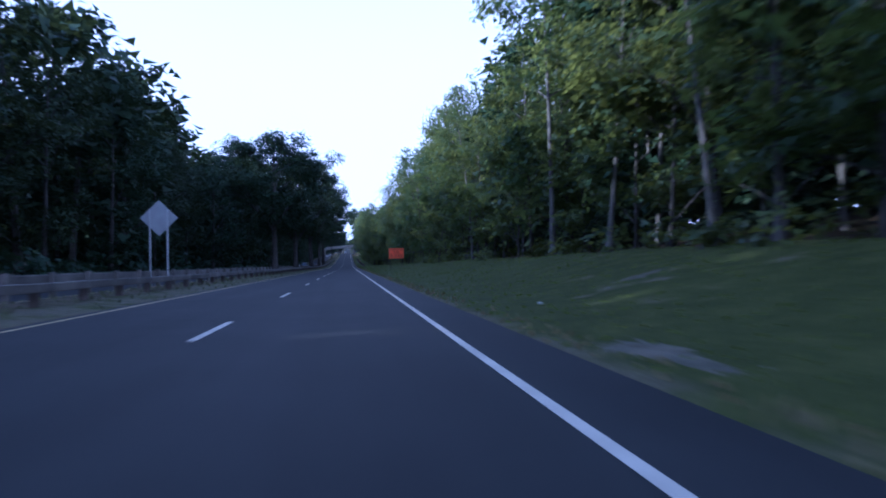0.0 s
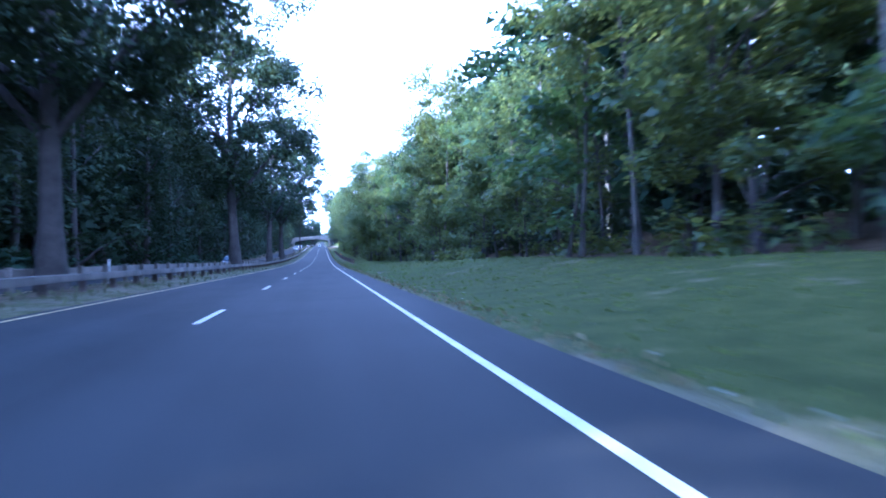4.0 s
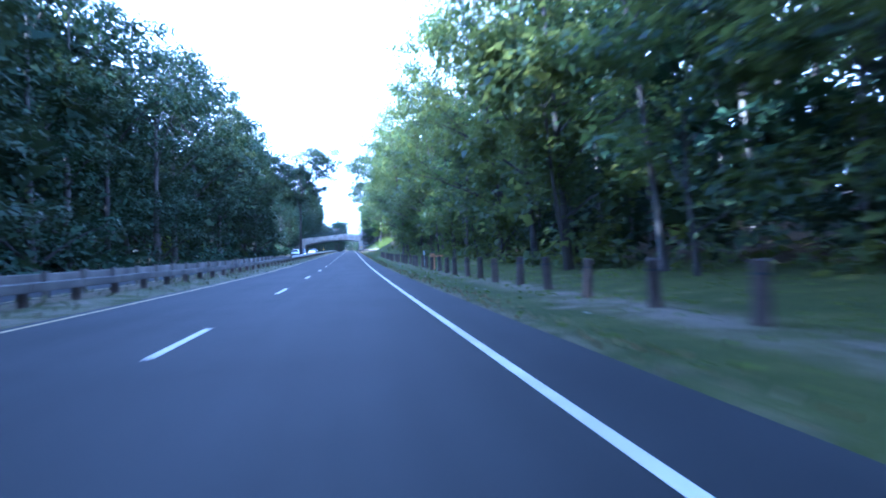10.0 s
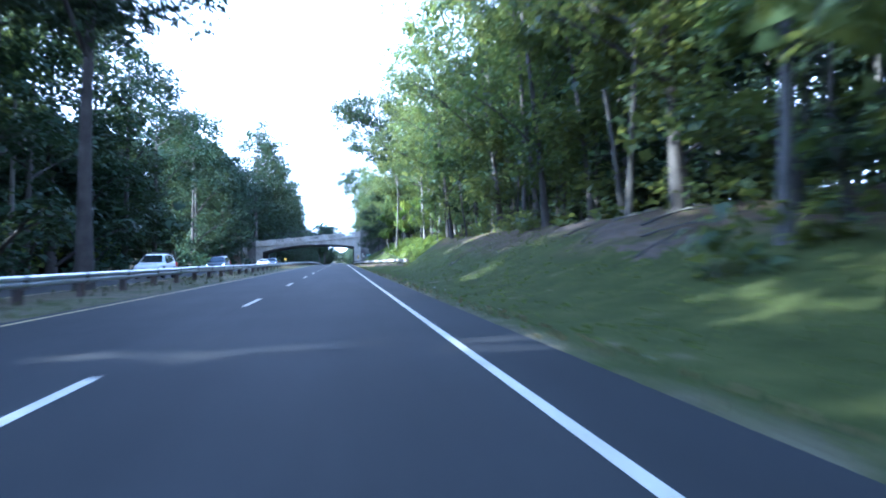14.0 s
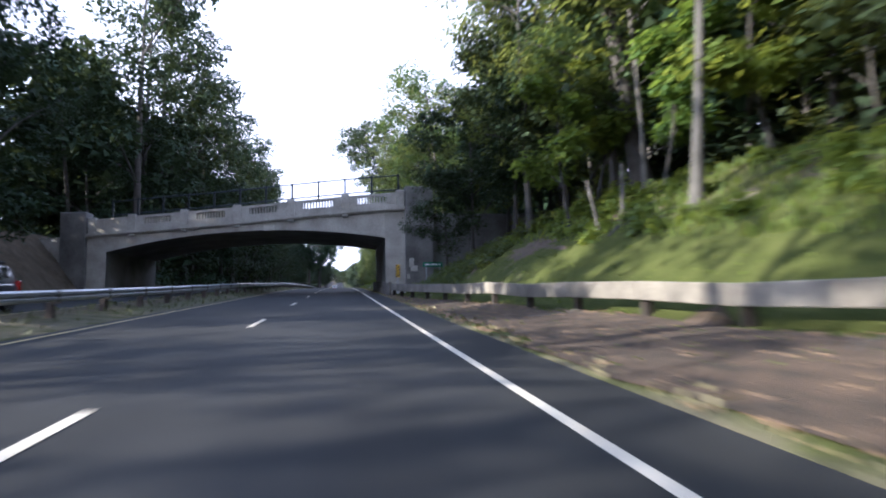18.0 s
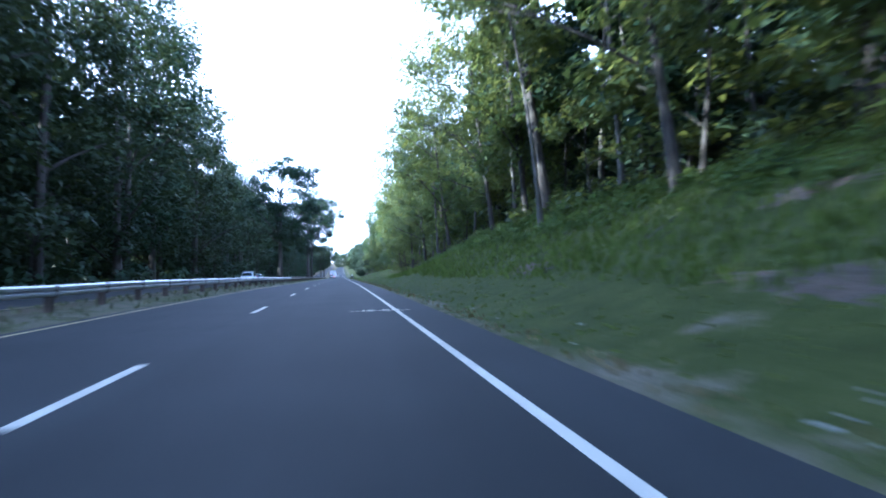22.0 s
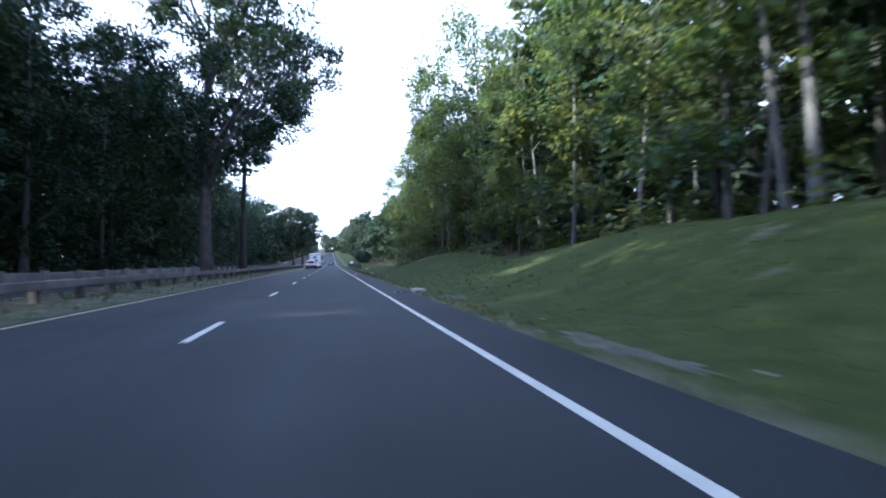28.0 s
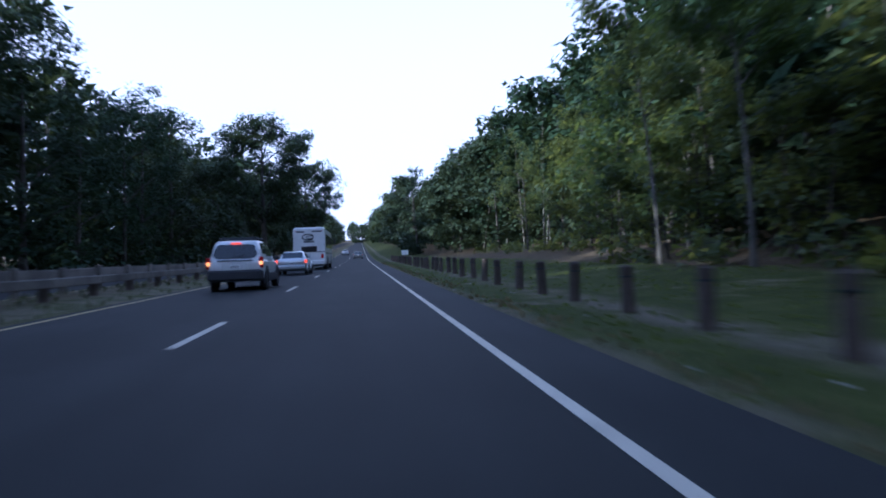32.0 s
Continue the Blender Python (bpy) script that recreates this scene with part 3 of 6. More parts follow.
TREE_KINDS = {
    # name: (category label, bark, leaves, seeds, shape)
    "edge": ("tall broadleaf tree with a dense green crown at the wood's edge", M_BARK, M_LEAF, (3, 11, 29, 47, 101, 103),
             dict(height=20.5, clear=2.6, spread=4.9, trunk_r=0.17, lean=0.025, limbs=9, clumps=110, leaves=2700, leaf=0.29, clump_r=1.35, over=2.2)),
    "slender": ("slender pale-barked tree with a high thin crown", M_BARK_PALE, M_LEAF, (5, 17, 23, 37),
                dict(height=19, clear=8.5, spread=3.6, trunk_r=0.13, lean=0.07, limbs=6, clumps=44, leaves=1300, leaf=0.33, clump_r=1.25, over=1.4)),
    "hedge": ("tall dark broadleaf tree leafy to the ground beyond the oncoming carriageway", M_BARK, M_LEAF_DARK, (61, 67, 71),
              dict(height=23, clear=0.8, spread=5.6, trunk_r=0.28, lean=0.02, limbs=8, clumps=115, leaves=2600, leaf=0.40, clump_r=1.65, over=1.0)),
    "stem": ("tall straight pale-barked tree with a high crown on the wood's edge", M_BARK_PALE, M_LEAF, (73, 79, 83),
             dict(height=21, clear=8.5, spread=4.2, trunk_r=0.155, lean=0.03, limbs=8, clumps=64, leaves=1800, leaf=0.34, clump_r=1.4, over=1.8)),
    "oak": ("large spreading oak with open limbs and a ragged crown", M_BARK, M_LEAF_DARK, (7, 19, 31),
            dict(height=24, clear=6.0, spread=9.8, trunk_r=0.5, lean=0.01, limbs=13, clumps=190, leaves=10500, leaf=0.44, clump_r=1.9, sparse=False, fork=0.25)),
    "open_oak": ("large spreading oak with an open see-through crown", M_BARK, M_LEAF_DARK, (7, 19),
                 dict(height=24, clear=6.5, spread=9.5, trunk_r=0.5, lean=0.01, limbs=16, clumps=260, leaves=9800, leaf=0.36, clump_r=1.35, sparse=True, fork=0.25, over=2.0)),
    "tall_oak": ("tall oak with a bare trunk and a high one-sided crown", M_BARK, M_LEAF_DARK, (107, 109),
                 dict(height=24, clear=11.0, spread=8.6, trunk_r=0.32, lean=0.02, limbs=15, clumps=190, leaves=7600, leaf=0.36, clump_r=1.45, fork=0.35, over=3.2)),
    "shade": ("low spreading tree with dense shade-darkened leaves beside the overpass", M_BARK, M_LEAF_DARK, (89, 97),
              dict(height=12.5, clear=2.4, spread=4.4, trunk_r=0.14, lean=0.04, limbs=9, clumps=80, leaves=3600, leaf=0.27, clump_r=1.2)),
    "understorey": ("small understorey tree with layered leafy branches", M_BARK, M_LEAF, (13, 41, 43),
                    dict(height=7.5, clear=0.9, spread=3.0, trunk_r=0.08, lean=0.05, limbs=8, clumps=40, leaves=680, leaf=0.36, clump_r=0.95)),
    "sapling": ("bright green young maple on the bank", M_BARK, M_LEAF_BRIGHT, (53,),
                dict(height=5.6, clear=1.3, spread=1.3, trunk_r=0.06, lean=0.02, limbs=6, clumps=24, leaves=760, leaf=0.3, clump_r=0.6)),
}
SHAPES = {kind: [tree_shape(seed, **spec[4]) for seed in spec[3]] for kind, spec in TREE_KINDS.items()}
TEMPLATES = {}


def plant(kind, variant, x, s, size=1.0, turn=0.0, group="trees along the parkway", label="", lean=(0, 0)):
    """Sets a tree on the ground: the first of each shape is built, the others share its meshes."""
    spec = TREE_KINDS[kind]
    variant %= len(spec[3])
    flip = random.choice((1, -1))
    m = (Matrix.Translation((x, s, float(land(x, s)))) @ pose(0, 0, 0, lean[0], lean[1], 0) @ pose(0, 0, 0, 0, 0, turn)
         @ Matrix.Diagonal((size, size * flip, size * random.uniform(0.92, 1.08), 1)))
    key = (kind, variant)
    if key in TEMPLATES:
        ob = copy_thing(TEMPLATES[key], m)
        ob.matrix_basis = m
        if label:
            tagged(ob, label)
        return ob
    verts, faces, lv, lq = SHAPES[kind][variant]
    name = {"understorey": "understorey_tree", "oak": "oak_tree", "open_oak": "oak_tree", "tall_oak": "oak_tree", "shade": "understorey_tree", "sapling": "young_maple", "slender": "slender_tree", "stem": "slender_tree"}.get(kind, "tree")
    e = new(name)
    tagged(e, label or spec[0], name.replace("_", " "), group)
    trunk = from_arrays("trunk", verts, faces, spec[1], e)
    trunk.data.polygons.foreach_set("use_smooth", [True] * len(trunk.data.polygons))
    from_quads("crown", lv, lq, spec[2], e)
    TEMPLATES[key] = e
    e.matrix_basis = m
    return e


TREE_LINE_S = [0, 190, 212, 358, 367, 470, 520, 600, 640, 765, 782, 815, 824, 880, 920, 1000]
TREE_LINE_X = [12.3, 12.3, 9.3, 8.6, 11.8, 12.5, 12.0, 12.5, 13, 13, 12, 14, 19, 18, 14, 13]
# how far the wood's edge stands back from that line, and how its trees lean over the road
STAND_S = [0, 190, 212, 330, 345, 420, 440, 500, 510, 640, 660, 700, 860]
STAND_X = [1.8, 1.8, 0.4, 0.2, -0.6, -0.6, 0, 0, -1.2, -1.0, 1.0, 1.6, 1.8]
LEAN_Y = [0, 0, -1.5, -2, -2.5, -2.5, -2, -2, -3.5, -3.5, -0.5, 0, 0]
rnd = random.Random(5)
# single trunks that stand out along the wood's edge
SINGLE = [(16.5, 12.5, "stem"), (20, 12.6, "slender"), (29, 12.6, "slender"), (37, 12.5, "stem"), (62, 12.5, "slender"), (108, 13, "stem"), (126, 13, "slender"),
          (164, 13, "stem"), (169.5, 13, "slender"), (198, 12.5, "slender"), (208, 12.5, "slender"), (221, 10.5, "stem"), (345, 11, "slender"), (348, 11.4, "slender"), (352, 12, "stem"),
          (372, 12, "slender"), (377, 12.5, "slender"), (384, 12, "stem"), (388, 12.3, "slender"), (462.7, 10.3, "stem"), (470, 12.5, "slender"), (440, 12.5, "stem"), (450, 13.2, "slender"),
          (541, 13, "slender"), (568, 13, "stem"), (586, 13, "stem"), (601, 13, "slender"), (628.5, 13, "stem"), (637, 13, "slender"), (640, 13.4, "stem"), (646, 13, "slender"),
          (698, 13, "stem"), (699.6, 13.3, "stem"), (702, 13, "slender"), (717, 13.5, "slender"), (751.6, 13, "stem"), (753, 13.2, "slender"), (757, 13, "slender"), (780, 13, "slender"),
          (794, 10.2, "stem"), (799.5, 10.2, "slender"), (806, 10.4, "slender")]
for k, (s, x, kind) in enumerate(SINGLE):
    plant(kind, k, x + (2.0 if s > 782 else 0), s, (0.94 + 0.05 * (k % 4)) * (0.72 if s > 782 else 1.0), (67.0 * k) % 80 - 40, lean=(0, 0.6 * float(np.interp(s, STAND_S, LEAN_Y))))
# the wood's edge beside this carriageway
s = 4.0
while s < 860:
    x = float(np.interp(s, TREE_LINE_S, TREE_LINE_X)) + rnd.uniform(-0.6, 2.2)
    if not 489 < s < 507 and min(abs(s - q[0]) for q in SINGLE) > 1.6:
        kind = "slender" if rnd.random() < (0.9 if 778 < s < 818 else 0.2) else "edge"
        if 424 < s < 470:
            kind = ("stem", "slender", "edge")[int(s) % 3]
            x += 4.5 if kind == "edge" else 2.0
        plant(kind, rnd.randrange(6), x + float(np.interp(s, STAND_S, STAND_X)) + (1.5 if 778 < s < 818 else 0), s, rnd.uniform(0.93, 1.18) * float(np.interp(s, [0, 60, 80, 122, 126, 160, 168, 215, 230, 275, 290, 330, 345, 784, 786], [0.8, 0.9, 1.0, 1.0, 0.66, 0.72, 1.0, 1.0, 0.85, 0.85, 1.0, 1.0, 1.12, 1.0, 0.58])), rnd.uniform(-40, 40), lean=(0, float(np.interp(s, STAND_S, LEAN_Y))))
    s += rnd.uniform(5.2, 8.2)
# the wood's edge beyond the oncoming carriageway, its start behind the camera added for shade
s = -75.0
while s < 860:
    if not 486 < s < 510 and not (420 < s < 470 and rnd.random() < 0.4):
        plant("stem" if 345 < s < 455 and rnd.random() < (0.2 if s < 424 else 0.3) else "hedge", rnd.randrange(3), -21.6 + rnd.uniform(-2.2, 1.4), s, rnd.uniform(0.98, 1.2) * float(np.interp(s, [20, 100, 140, 240, 268, 330, 345, 405, 425, 450, 454, 488, 515, 630, 645, 790, 815], [0.80, 0.76, 1.0, 1.0, 1.08, 1.08, 1.2, 1.15, 1.0, 1.0, 0.74, 0.8, 1.42, 1.2, 0.95, 0.95, 0.74])), rnd.uniform(140, 220))
    s += rnd.uniform(4.5, 6.0) if 345 < s < 425 else rnd.uniform(6.5, 9.0)
# big trees on the strip between the carriageways
for k, (s, x, size) in enumerate([(88, -9.6, 0.72), (121, -9.6, 0.8), (169, -9.4, 1.02), (214, -9.5, 0.98), (248, -9.4, 1.1), (374, -9.6, 0.84),
                                  (648, -9.7, 0.74), (735, -9.7, 0.9), (755, -9.6, 0.98), (850, -9.6, 0.6), (900, -9.6, 0.66)]):
    plant("tall_oak" if s in (374, 755) else "open_oak" if s in (214, 248, 648, 735) else "oak", k, x, s, size * 1.14, rnd.uniform(150, 210), "trees between the carriageways")
# understorey
for k in range(176):
    s = 6 + k * 4.77 + rnd.uniform(-4, 4)
    if 489 < s < 508 or 424 < s < 470:
        continue
    x = float(np.interp(s, TREE_LINE_S, TREE_LINE_X)) + rnd.uniform(-0.5, 3.0)
    plant("understorey", rnd.randrange(3), x, s, rnd.uniform(0.7, 1.55), rnd.uniform(0, 360), "understorey trees")
for s, x, size in ((478, 10.0, 1.0), (483, 11.5, 0.95), (487, 14.0, 1.05), (473, 12.5, 1.0)):
    plant("edge", int(s), x, s, size, s * 7.0)
# those from 487 to 494 are added to keep sun off the road there
for s, x in ((482, -25.5), (486, -31), (514, -25), (480, -21.5), (489, -27), (492, -31), (487, -36), (494, -37)):
    plant("hedge", int(s), x, s, 0.8, s * 5.0)
for k, (s, x, size) in enumerate(((485.5, 8.4, 1.0), (481, 10.0, 1.05), (477.5, 11.8, 1.0), (488, 11.5, 1.1), (483, 13.5, 1.15), (486.5, 6.9, 0.62))):
    plant("shade", k, x, s, size, 70.0 * k, "understorey trees")
# limbs that reach far over the road
plant("tall_oak", 0, 13.4, 472, 1.28, 5, lean=(0, -8))
plant("tall_oak", 1, 13.0, 579, 1.25, -6, lean=(0, -6))
for k in range(11):
    plant("understorey", k, 15.5 + 1.3 * (k % 4), 424 + 4.3 * k, 1.0 + 0.12 * (k % 3), 50.0 * k, "understorey trees")
for k, (s, x, size) in enumerate(((471, 9.6, 1.25), (467, 11.6, 1.3), (474, 12.0, 1.55), (463, 13.2, 1.5), (455, 14.2, 1.4), (446, 14.6, 1.3))):
    plant("sapling", 0, x, s, size, 40.0 + 75 * k, "understorey trees")


# ---- woods behind, and beyond the end of the walk, as joined masses ----
def woods(name, rows, kind_mix, label, leaves_share=0.24, leaf=1.15, seed=1, tall=1.0):
    """Many trees joined: trunks in one mesh, leaf sprays in another."""
    rng = np.random.default_rng(seed)
    tv, tf, lv, lq = [], [], [], []
    for x, s in rows:
        kind = kind_mix[rng.integers(len(kind_mix))]
        spec = TREE_KINDS[kind][4]
        k, height = tall * rng.uniform(0.85, 1.15), spec["height"]
        z = float(land(x, min(s, 2900)))
        r = spec["trunk_r"] * k
        sway = Vector((rng.normal(0, 0.5), rng.normal(0, 0.5), 0))
        tube(tv, tf, [Vector((x, s, z - 0.3)), Vector((x, s, z + height * 0.4 * k)) + sway, Vector((x, s, z + height * 0.82 * k)) + 2 * sway], [r * 1.2, r * 0.75, r * 0.15], 5)
        n = 22
        d = rng.normal(size=(n, 3))
        d /= np.linalg.norm(d, axis=1)[:, None]
        mid, halfh = (spec["clear"] + height) / 2 * k, (height - spec["clear"]) / 2 * k
        centres = np.stack([x + d[:, 0] * spec["spread"] * 0.85, s + d[:, 1] * spec["spread"] * 0.85, z + mid + d[:, 2] * halfh], -1)
        v, q = sprays(rng, centres, np.full(n, 1.7), int(spec["leaves"] * leaves_share), leaf)
        lq.append(q + sum(len(a) for a in lv))
        lv.append(v)
    e = new(name)
    tagged(e, label, "woods", kind="stuff")
    from_arrays("trunks", tv, tf, M_BARK_PALE if "slender" in kind_mix else M_BARK, e)
    # leaves in the darker copy, the wood's inner shade put into their colour
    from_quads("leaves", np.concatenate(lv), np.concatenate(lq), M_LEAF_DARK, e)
    return e


rng = np.random.default_rng(8)
near_right = [(float(np.interp(s, TREE_LINE_S, TREE_LINE_X)) + rng.uniform(4.0, 9.5), s + rng.uniform(-2, 2)) for s in np.arange(0, 900, 4.2)]
woods("woods_right", [(x, s) for x, s in near_right if not 488 < s < 508], ["slender", "edge", "slender"], "shaded wood of slender trunks behind the verge", 0.15, 1.05, 2)
deep_right = [(rng.uniform(24, 40), s + rng.uniform(-3, 3)) for s in np.arange(-10, 980, 4.0)]
woods("woods_deep_right", deep_right, ["hedge"], "deep dark wood beyond the first trunks", 0.16, 1.2, 3)
back_right = [(rng.uniform(42, 60), q + rng.uniform(-2, 2)) for q in np.arange(0, 930, 5.2)]
woods("woods_back_right", back_right, ["hedge"], "dark wood far up the slope", 0.085, 1.9, 13)
deep_left = [(-rng.uniform(25, 40), s + rng.uniform(-3, 3)) for s in np.arange(-130, 980, 4.0) if not (338 < s < 392 and rng.random() < 0.33) and not (412 < s < 466 and rng.random() < 0.88)]
# extra rows added to stop sun streaks on the road
deep_left += [(-rng.uniform(24, 38), s + rng.uniform(-1, 1)) for s in [*np.arange(-110, 330, 4.5), *np.arange(512, 600, 4.0), *np.arange(705, 800, 4.0)]]
woods("woods_deep_left", deep_left, ["hedge"], "dark wood behind the oncoming carriageway", 0.10, 1.5, 4)
# low trees added only to shade the verge and the flared rail
low_rng = np.random.default_rng(31)
low_left = [(-low_rng.uniform(24, 36), q + low_rng.uniform(-1, 1)) for q in np.arange(332, 384, 3.6)]
lower_left = [(-low_rng.uniform(25, 35), q + low_rng.uniform(-1, 1)) for q in np.arange(398, 428, 2.6)]
woods("woods_low_left", low_left, ["hedge"], "added low trees shading the verge from the low sun", 0.10, 1.5, 32, 0.7)
woods("woods_lower_left", lower_left, ["hedge"], "added lower trees shading the flared rail from the low sun", 0.16, 1.5, 33, 0.66)
# unseen rows added to keep the low sun off road, verge and bank
back_left = [(-rng.uniform(42, 58), q + rng.uniform(-2, 2)) for q in [*np.arange(-130, 322, 4.6), *np.arange(530, 850, 4.6)]]
back_left += [(-rng.uniform(24, 33), q + rng.uniform(-1, 1)) for q in np.arange(467, 484, 2.4)]
woods("woods_back_left", back_left, ["hedge"], "added unseen wood keeping the low sun off the road", 0.09, 1.8, 14)
far = [(side * rng.uniform(11 if side > 0 else 20, 30), s) for s in np.arange(865, 1400, 5.0) for side in (1, -1)]
far = [(x + 5 if x > 0 and s < 890 else x, s) for x, s in far]
far += [(rng.uniform(-60, 60), rng.uniform(1420, 1500)) for _ in range(60)]
woods("woods_ahead", [q for q in far if q[1] < 985], ["hedge"], "wooded sides of the parkway ahead", 0.36, 0.8, 15, 0.72)
woods("woods_far", [q for q in far if q[1] >= 985], ["hedge"], "distant wooded sides of the parkway", 0.075, 1.7, 5, 0.85)


def undergrowth(name, spots, leaf, label, mat, seed, per=26, high=0.55):
    """Low brush: sprays in mounds on the ground."""
    rng = np.random.default_rng(seed)
    spots = np.array(spots)
    z = land(spots[:, 0], spots[:, 1])
    centres = np.stack([spots[:, 0], spots[:, 1], z + high * spots[:, 2]], -1)
    v, q = sprays(rng, centres, spots[:, 2], per * len(spots), leaf, 0.8)
    return tagged(from_quads(name, v, q, mat), label, "undergrowth", kind="stuff")


brush = [(float(np.interp(s, TREE_LINE_S, TREE_LINE_X)) + rng.uniform(-1.2, 4.0), s + rng.uniform(-2, 2), rng.uniform(0.5, 1.1)) for s in np.arange(0, 880, 2.2)]
mid_brush = [(float(np.interp(s, TREE_LINE_S, TREE_LINE_X)) + rng.uniform(3.5, 11.0), s + rng.uniform(-2, 2), rng.uniform(1.2, 2.4)) for s in np.arange(-4, 900, 1.7)]
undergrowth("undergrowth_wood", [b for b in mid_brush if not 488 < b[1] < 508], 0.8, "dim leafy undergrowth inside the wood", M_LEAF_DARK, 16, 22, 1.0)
undergrowth("undergrowth_edge", [b for b in brush if not 486 < b[1] < 510 and not (424 < b[1] < 470 and b[0] < 14)], 0.42, "low green brush along the foot of the trees", M_LEAF, 6)
far_brush = [(rng.uniform(26, 52), s, rng.uniform(2.0, 4.2)) for s in np.arange(-10, 900, 2.4)]
far_brush += [(rng.uniform(52, 80), s, rng.uniform(4.0, 6.5)) for s in np.arange(-10, 900, 4.0)]
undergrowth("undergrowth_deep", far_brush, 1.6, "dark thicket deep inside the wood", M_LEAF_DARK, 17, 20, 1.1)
# bush at 531 is a sunlit spot, light put into its leaf colour
bank_brush = [(rng.uniform(9.6, 13.0), rng.uniform(425, 462), rng.uniform(0.12, 0.34)) for _ in range(150)] + [(rng.uniform(8.8, 13.0), rng.uniform(462, 486), rng.uniform(0.15, 0.4)) for _ in range(60)] + [(7.4 + rng.normal(0, 0.5), 531 + rng.normal(0, 1.2), rng.uniform(0.25, 0.55)) for _ in range(16)]
shade_brush = [(rng.uniform(float(np.interp(s, [464, 489], [6.6, 4.6])), 11.5), s, rng.uniform(0.25, 0.6)) for s in rng.uniform(476, 489, 120)]
undergrowth("undergrowth_shade", shade_brush, 0.22, "shaded weeds behind the rail beside the overpass", M_LEAF, 27, 40)
undergrowth("undergrowth_bank", bank_brush, 0.3, "leafy weeds and vines covering the bank", M_LEAF_BRIGHT, 7, 30)
weeds = [(13.4 - 4.6 * rng.random() ** 1.5, rng.uniform(507, 612), rng.uniform(0.16, 0.5)) for _ in range(520)]
undergrowth("undergrowth_slope", weeds, 0.2, "ragged green weeds and ferns over the slope", M_LEAF_WEED, 28, 26, 0.6)
# bushes behind the trunks, their sunshine put into the bright leaf colour
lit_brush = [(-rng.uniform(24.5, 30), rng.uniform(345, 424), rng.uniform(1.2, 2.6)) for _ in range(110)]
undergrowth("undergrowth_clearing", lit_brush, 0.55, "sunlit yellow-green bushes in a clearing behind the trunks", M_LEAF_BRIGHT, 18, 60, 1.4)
deep_left_brush = [(-rng.uniform(27, 48), s, rng.uniform(2.2, 4.4)) for s in np.arange(-40, 900, 2.4) if not 484 < s < 512 and not 345 < s < 470]
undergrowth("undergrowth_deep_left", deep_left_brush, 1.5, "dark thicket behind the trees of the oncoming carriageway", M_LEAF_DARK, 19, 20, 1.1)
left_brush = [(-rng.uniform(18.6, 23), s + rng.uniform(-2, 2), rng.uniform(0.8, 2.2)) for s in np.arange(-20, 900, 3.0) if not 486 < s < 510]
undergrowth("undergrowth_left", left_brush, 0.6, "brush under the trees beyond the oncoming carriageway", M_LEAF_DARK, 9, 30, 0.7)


# ---- overpass ----
def soffit(x):
    u = (x + 7.1) / 10.3
    return 4.77 + 0.325 * u - 1.04 * u * u


def deck(x):
    u = (x + 7.1) / 10.3
    return 5.38 + 0.50 * u + 0.10 * (1 - u * u) + 0.031 * max(0.0, x + 9.0)


bz = float(zr(BRIDGE_S0))
bridge = thing("overpass", (0, BRIDGE_S0, bz), "old grey concrete arch overpass with a balustrade and an iron fence", "bridge")
DEPTH = BRIDGE_S1 - BRIDGE_S0


def bridge_body():
    xs = [-24.0, -17.5] + list(np.linspace(-17.4, 3.2, 25)) + [3.3, 4.65]
    bm = bmesh.new()
    rows = []
    for x in xs:
        solid = x < -17.41 or x > 3.21
        lo = -1.2 if solid else soffit(x)
        rows.append([bm.verts.new((x, y, z)) for y, z in ((0, lo), (0, deck(x)), (DEPTH, deck(x)), (DEPTH, lo))])
    for a, b in zip(rows, rows[1:]):
        for k in range(4):
            bm.faces.new((a[k], b[k], b[(k + 1) % 4], a[(k + 1) % 4]))
    bm.faces.new(rows[0])
    bm.faces.new(rows[-1][::-1])
    bmesh.ops.recalc_face_normals(bm, faces=bm.faces)
    # outer faces pale; soffit and inner walls darker, arch shade put into their colour
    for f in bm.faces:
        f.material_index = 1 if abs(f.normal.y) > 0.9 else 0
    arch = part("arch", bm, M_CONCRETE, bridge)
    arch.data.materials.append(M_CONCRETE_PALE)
    return arch


bridge_body()
for x0, x1, name in ((4.65, 6.7, "pylon"), (-20.9, -18.9, "pylon")):
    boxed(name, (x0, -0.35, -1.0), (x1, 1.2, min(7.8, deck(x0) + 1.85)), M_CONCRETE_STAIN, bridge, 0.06)
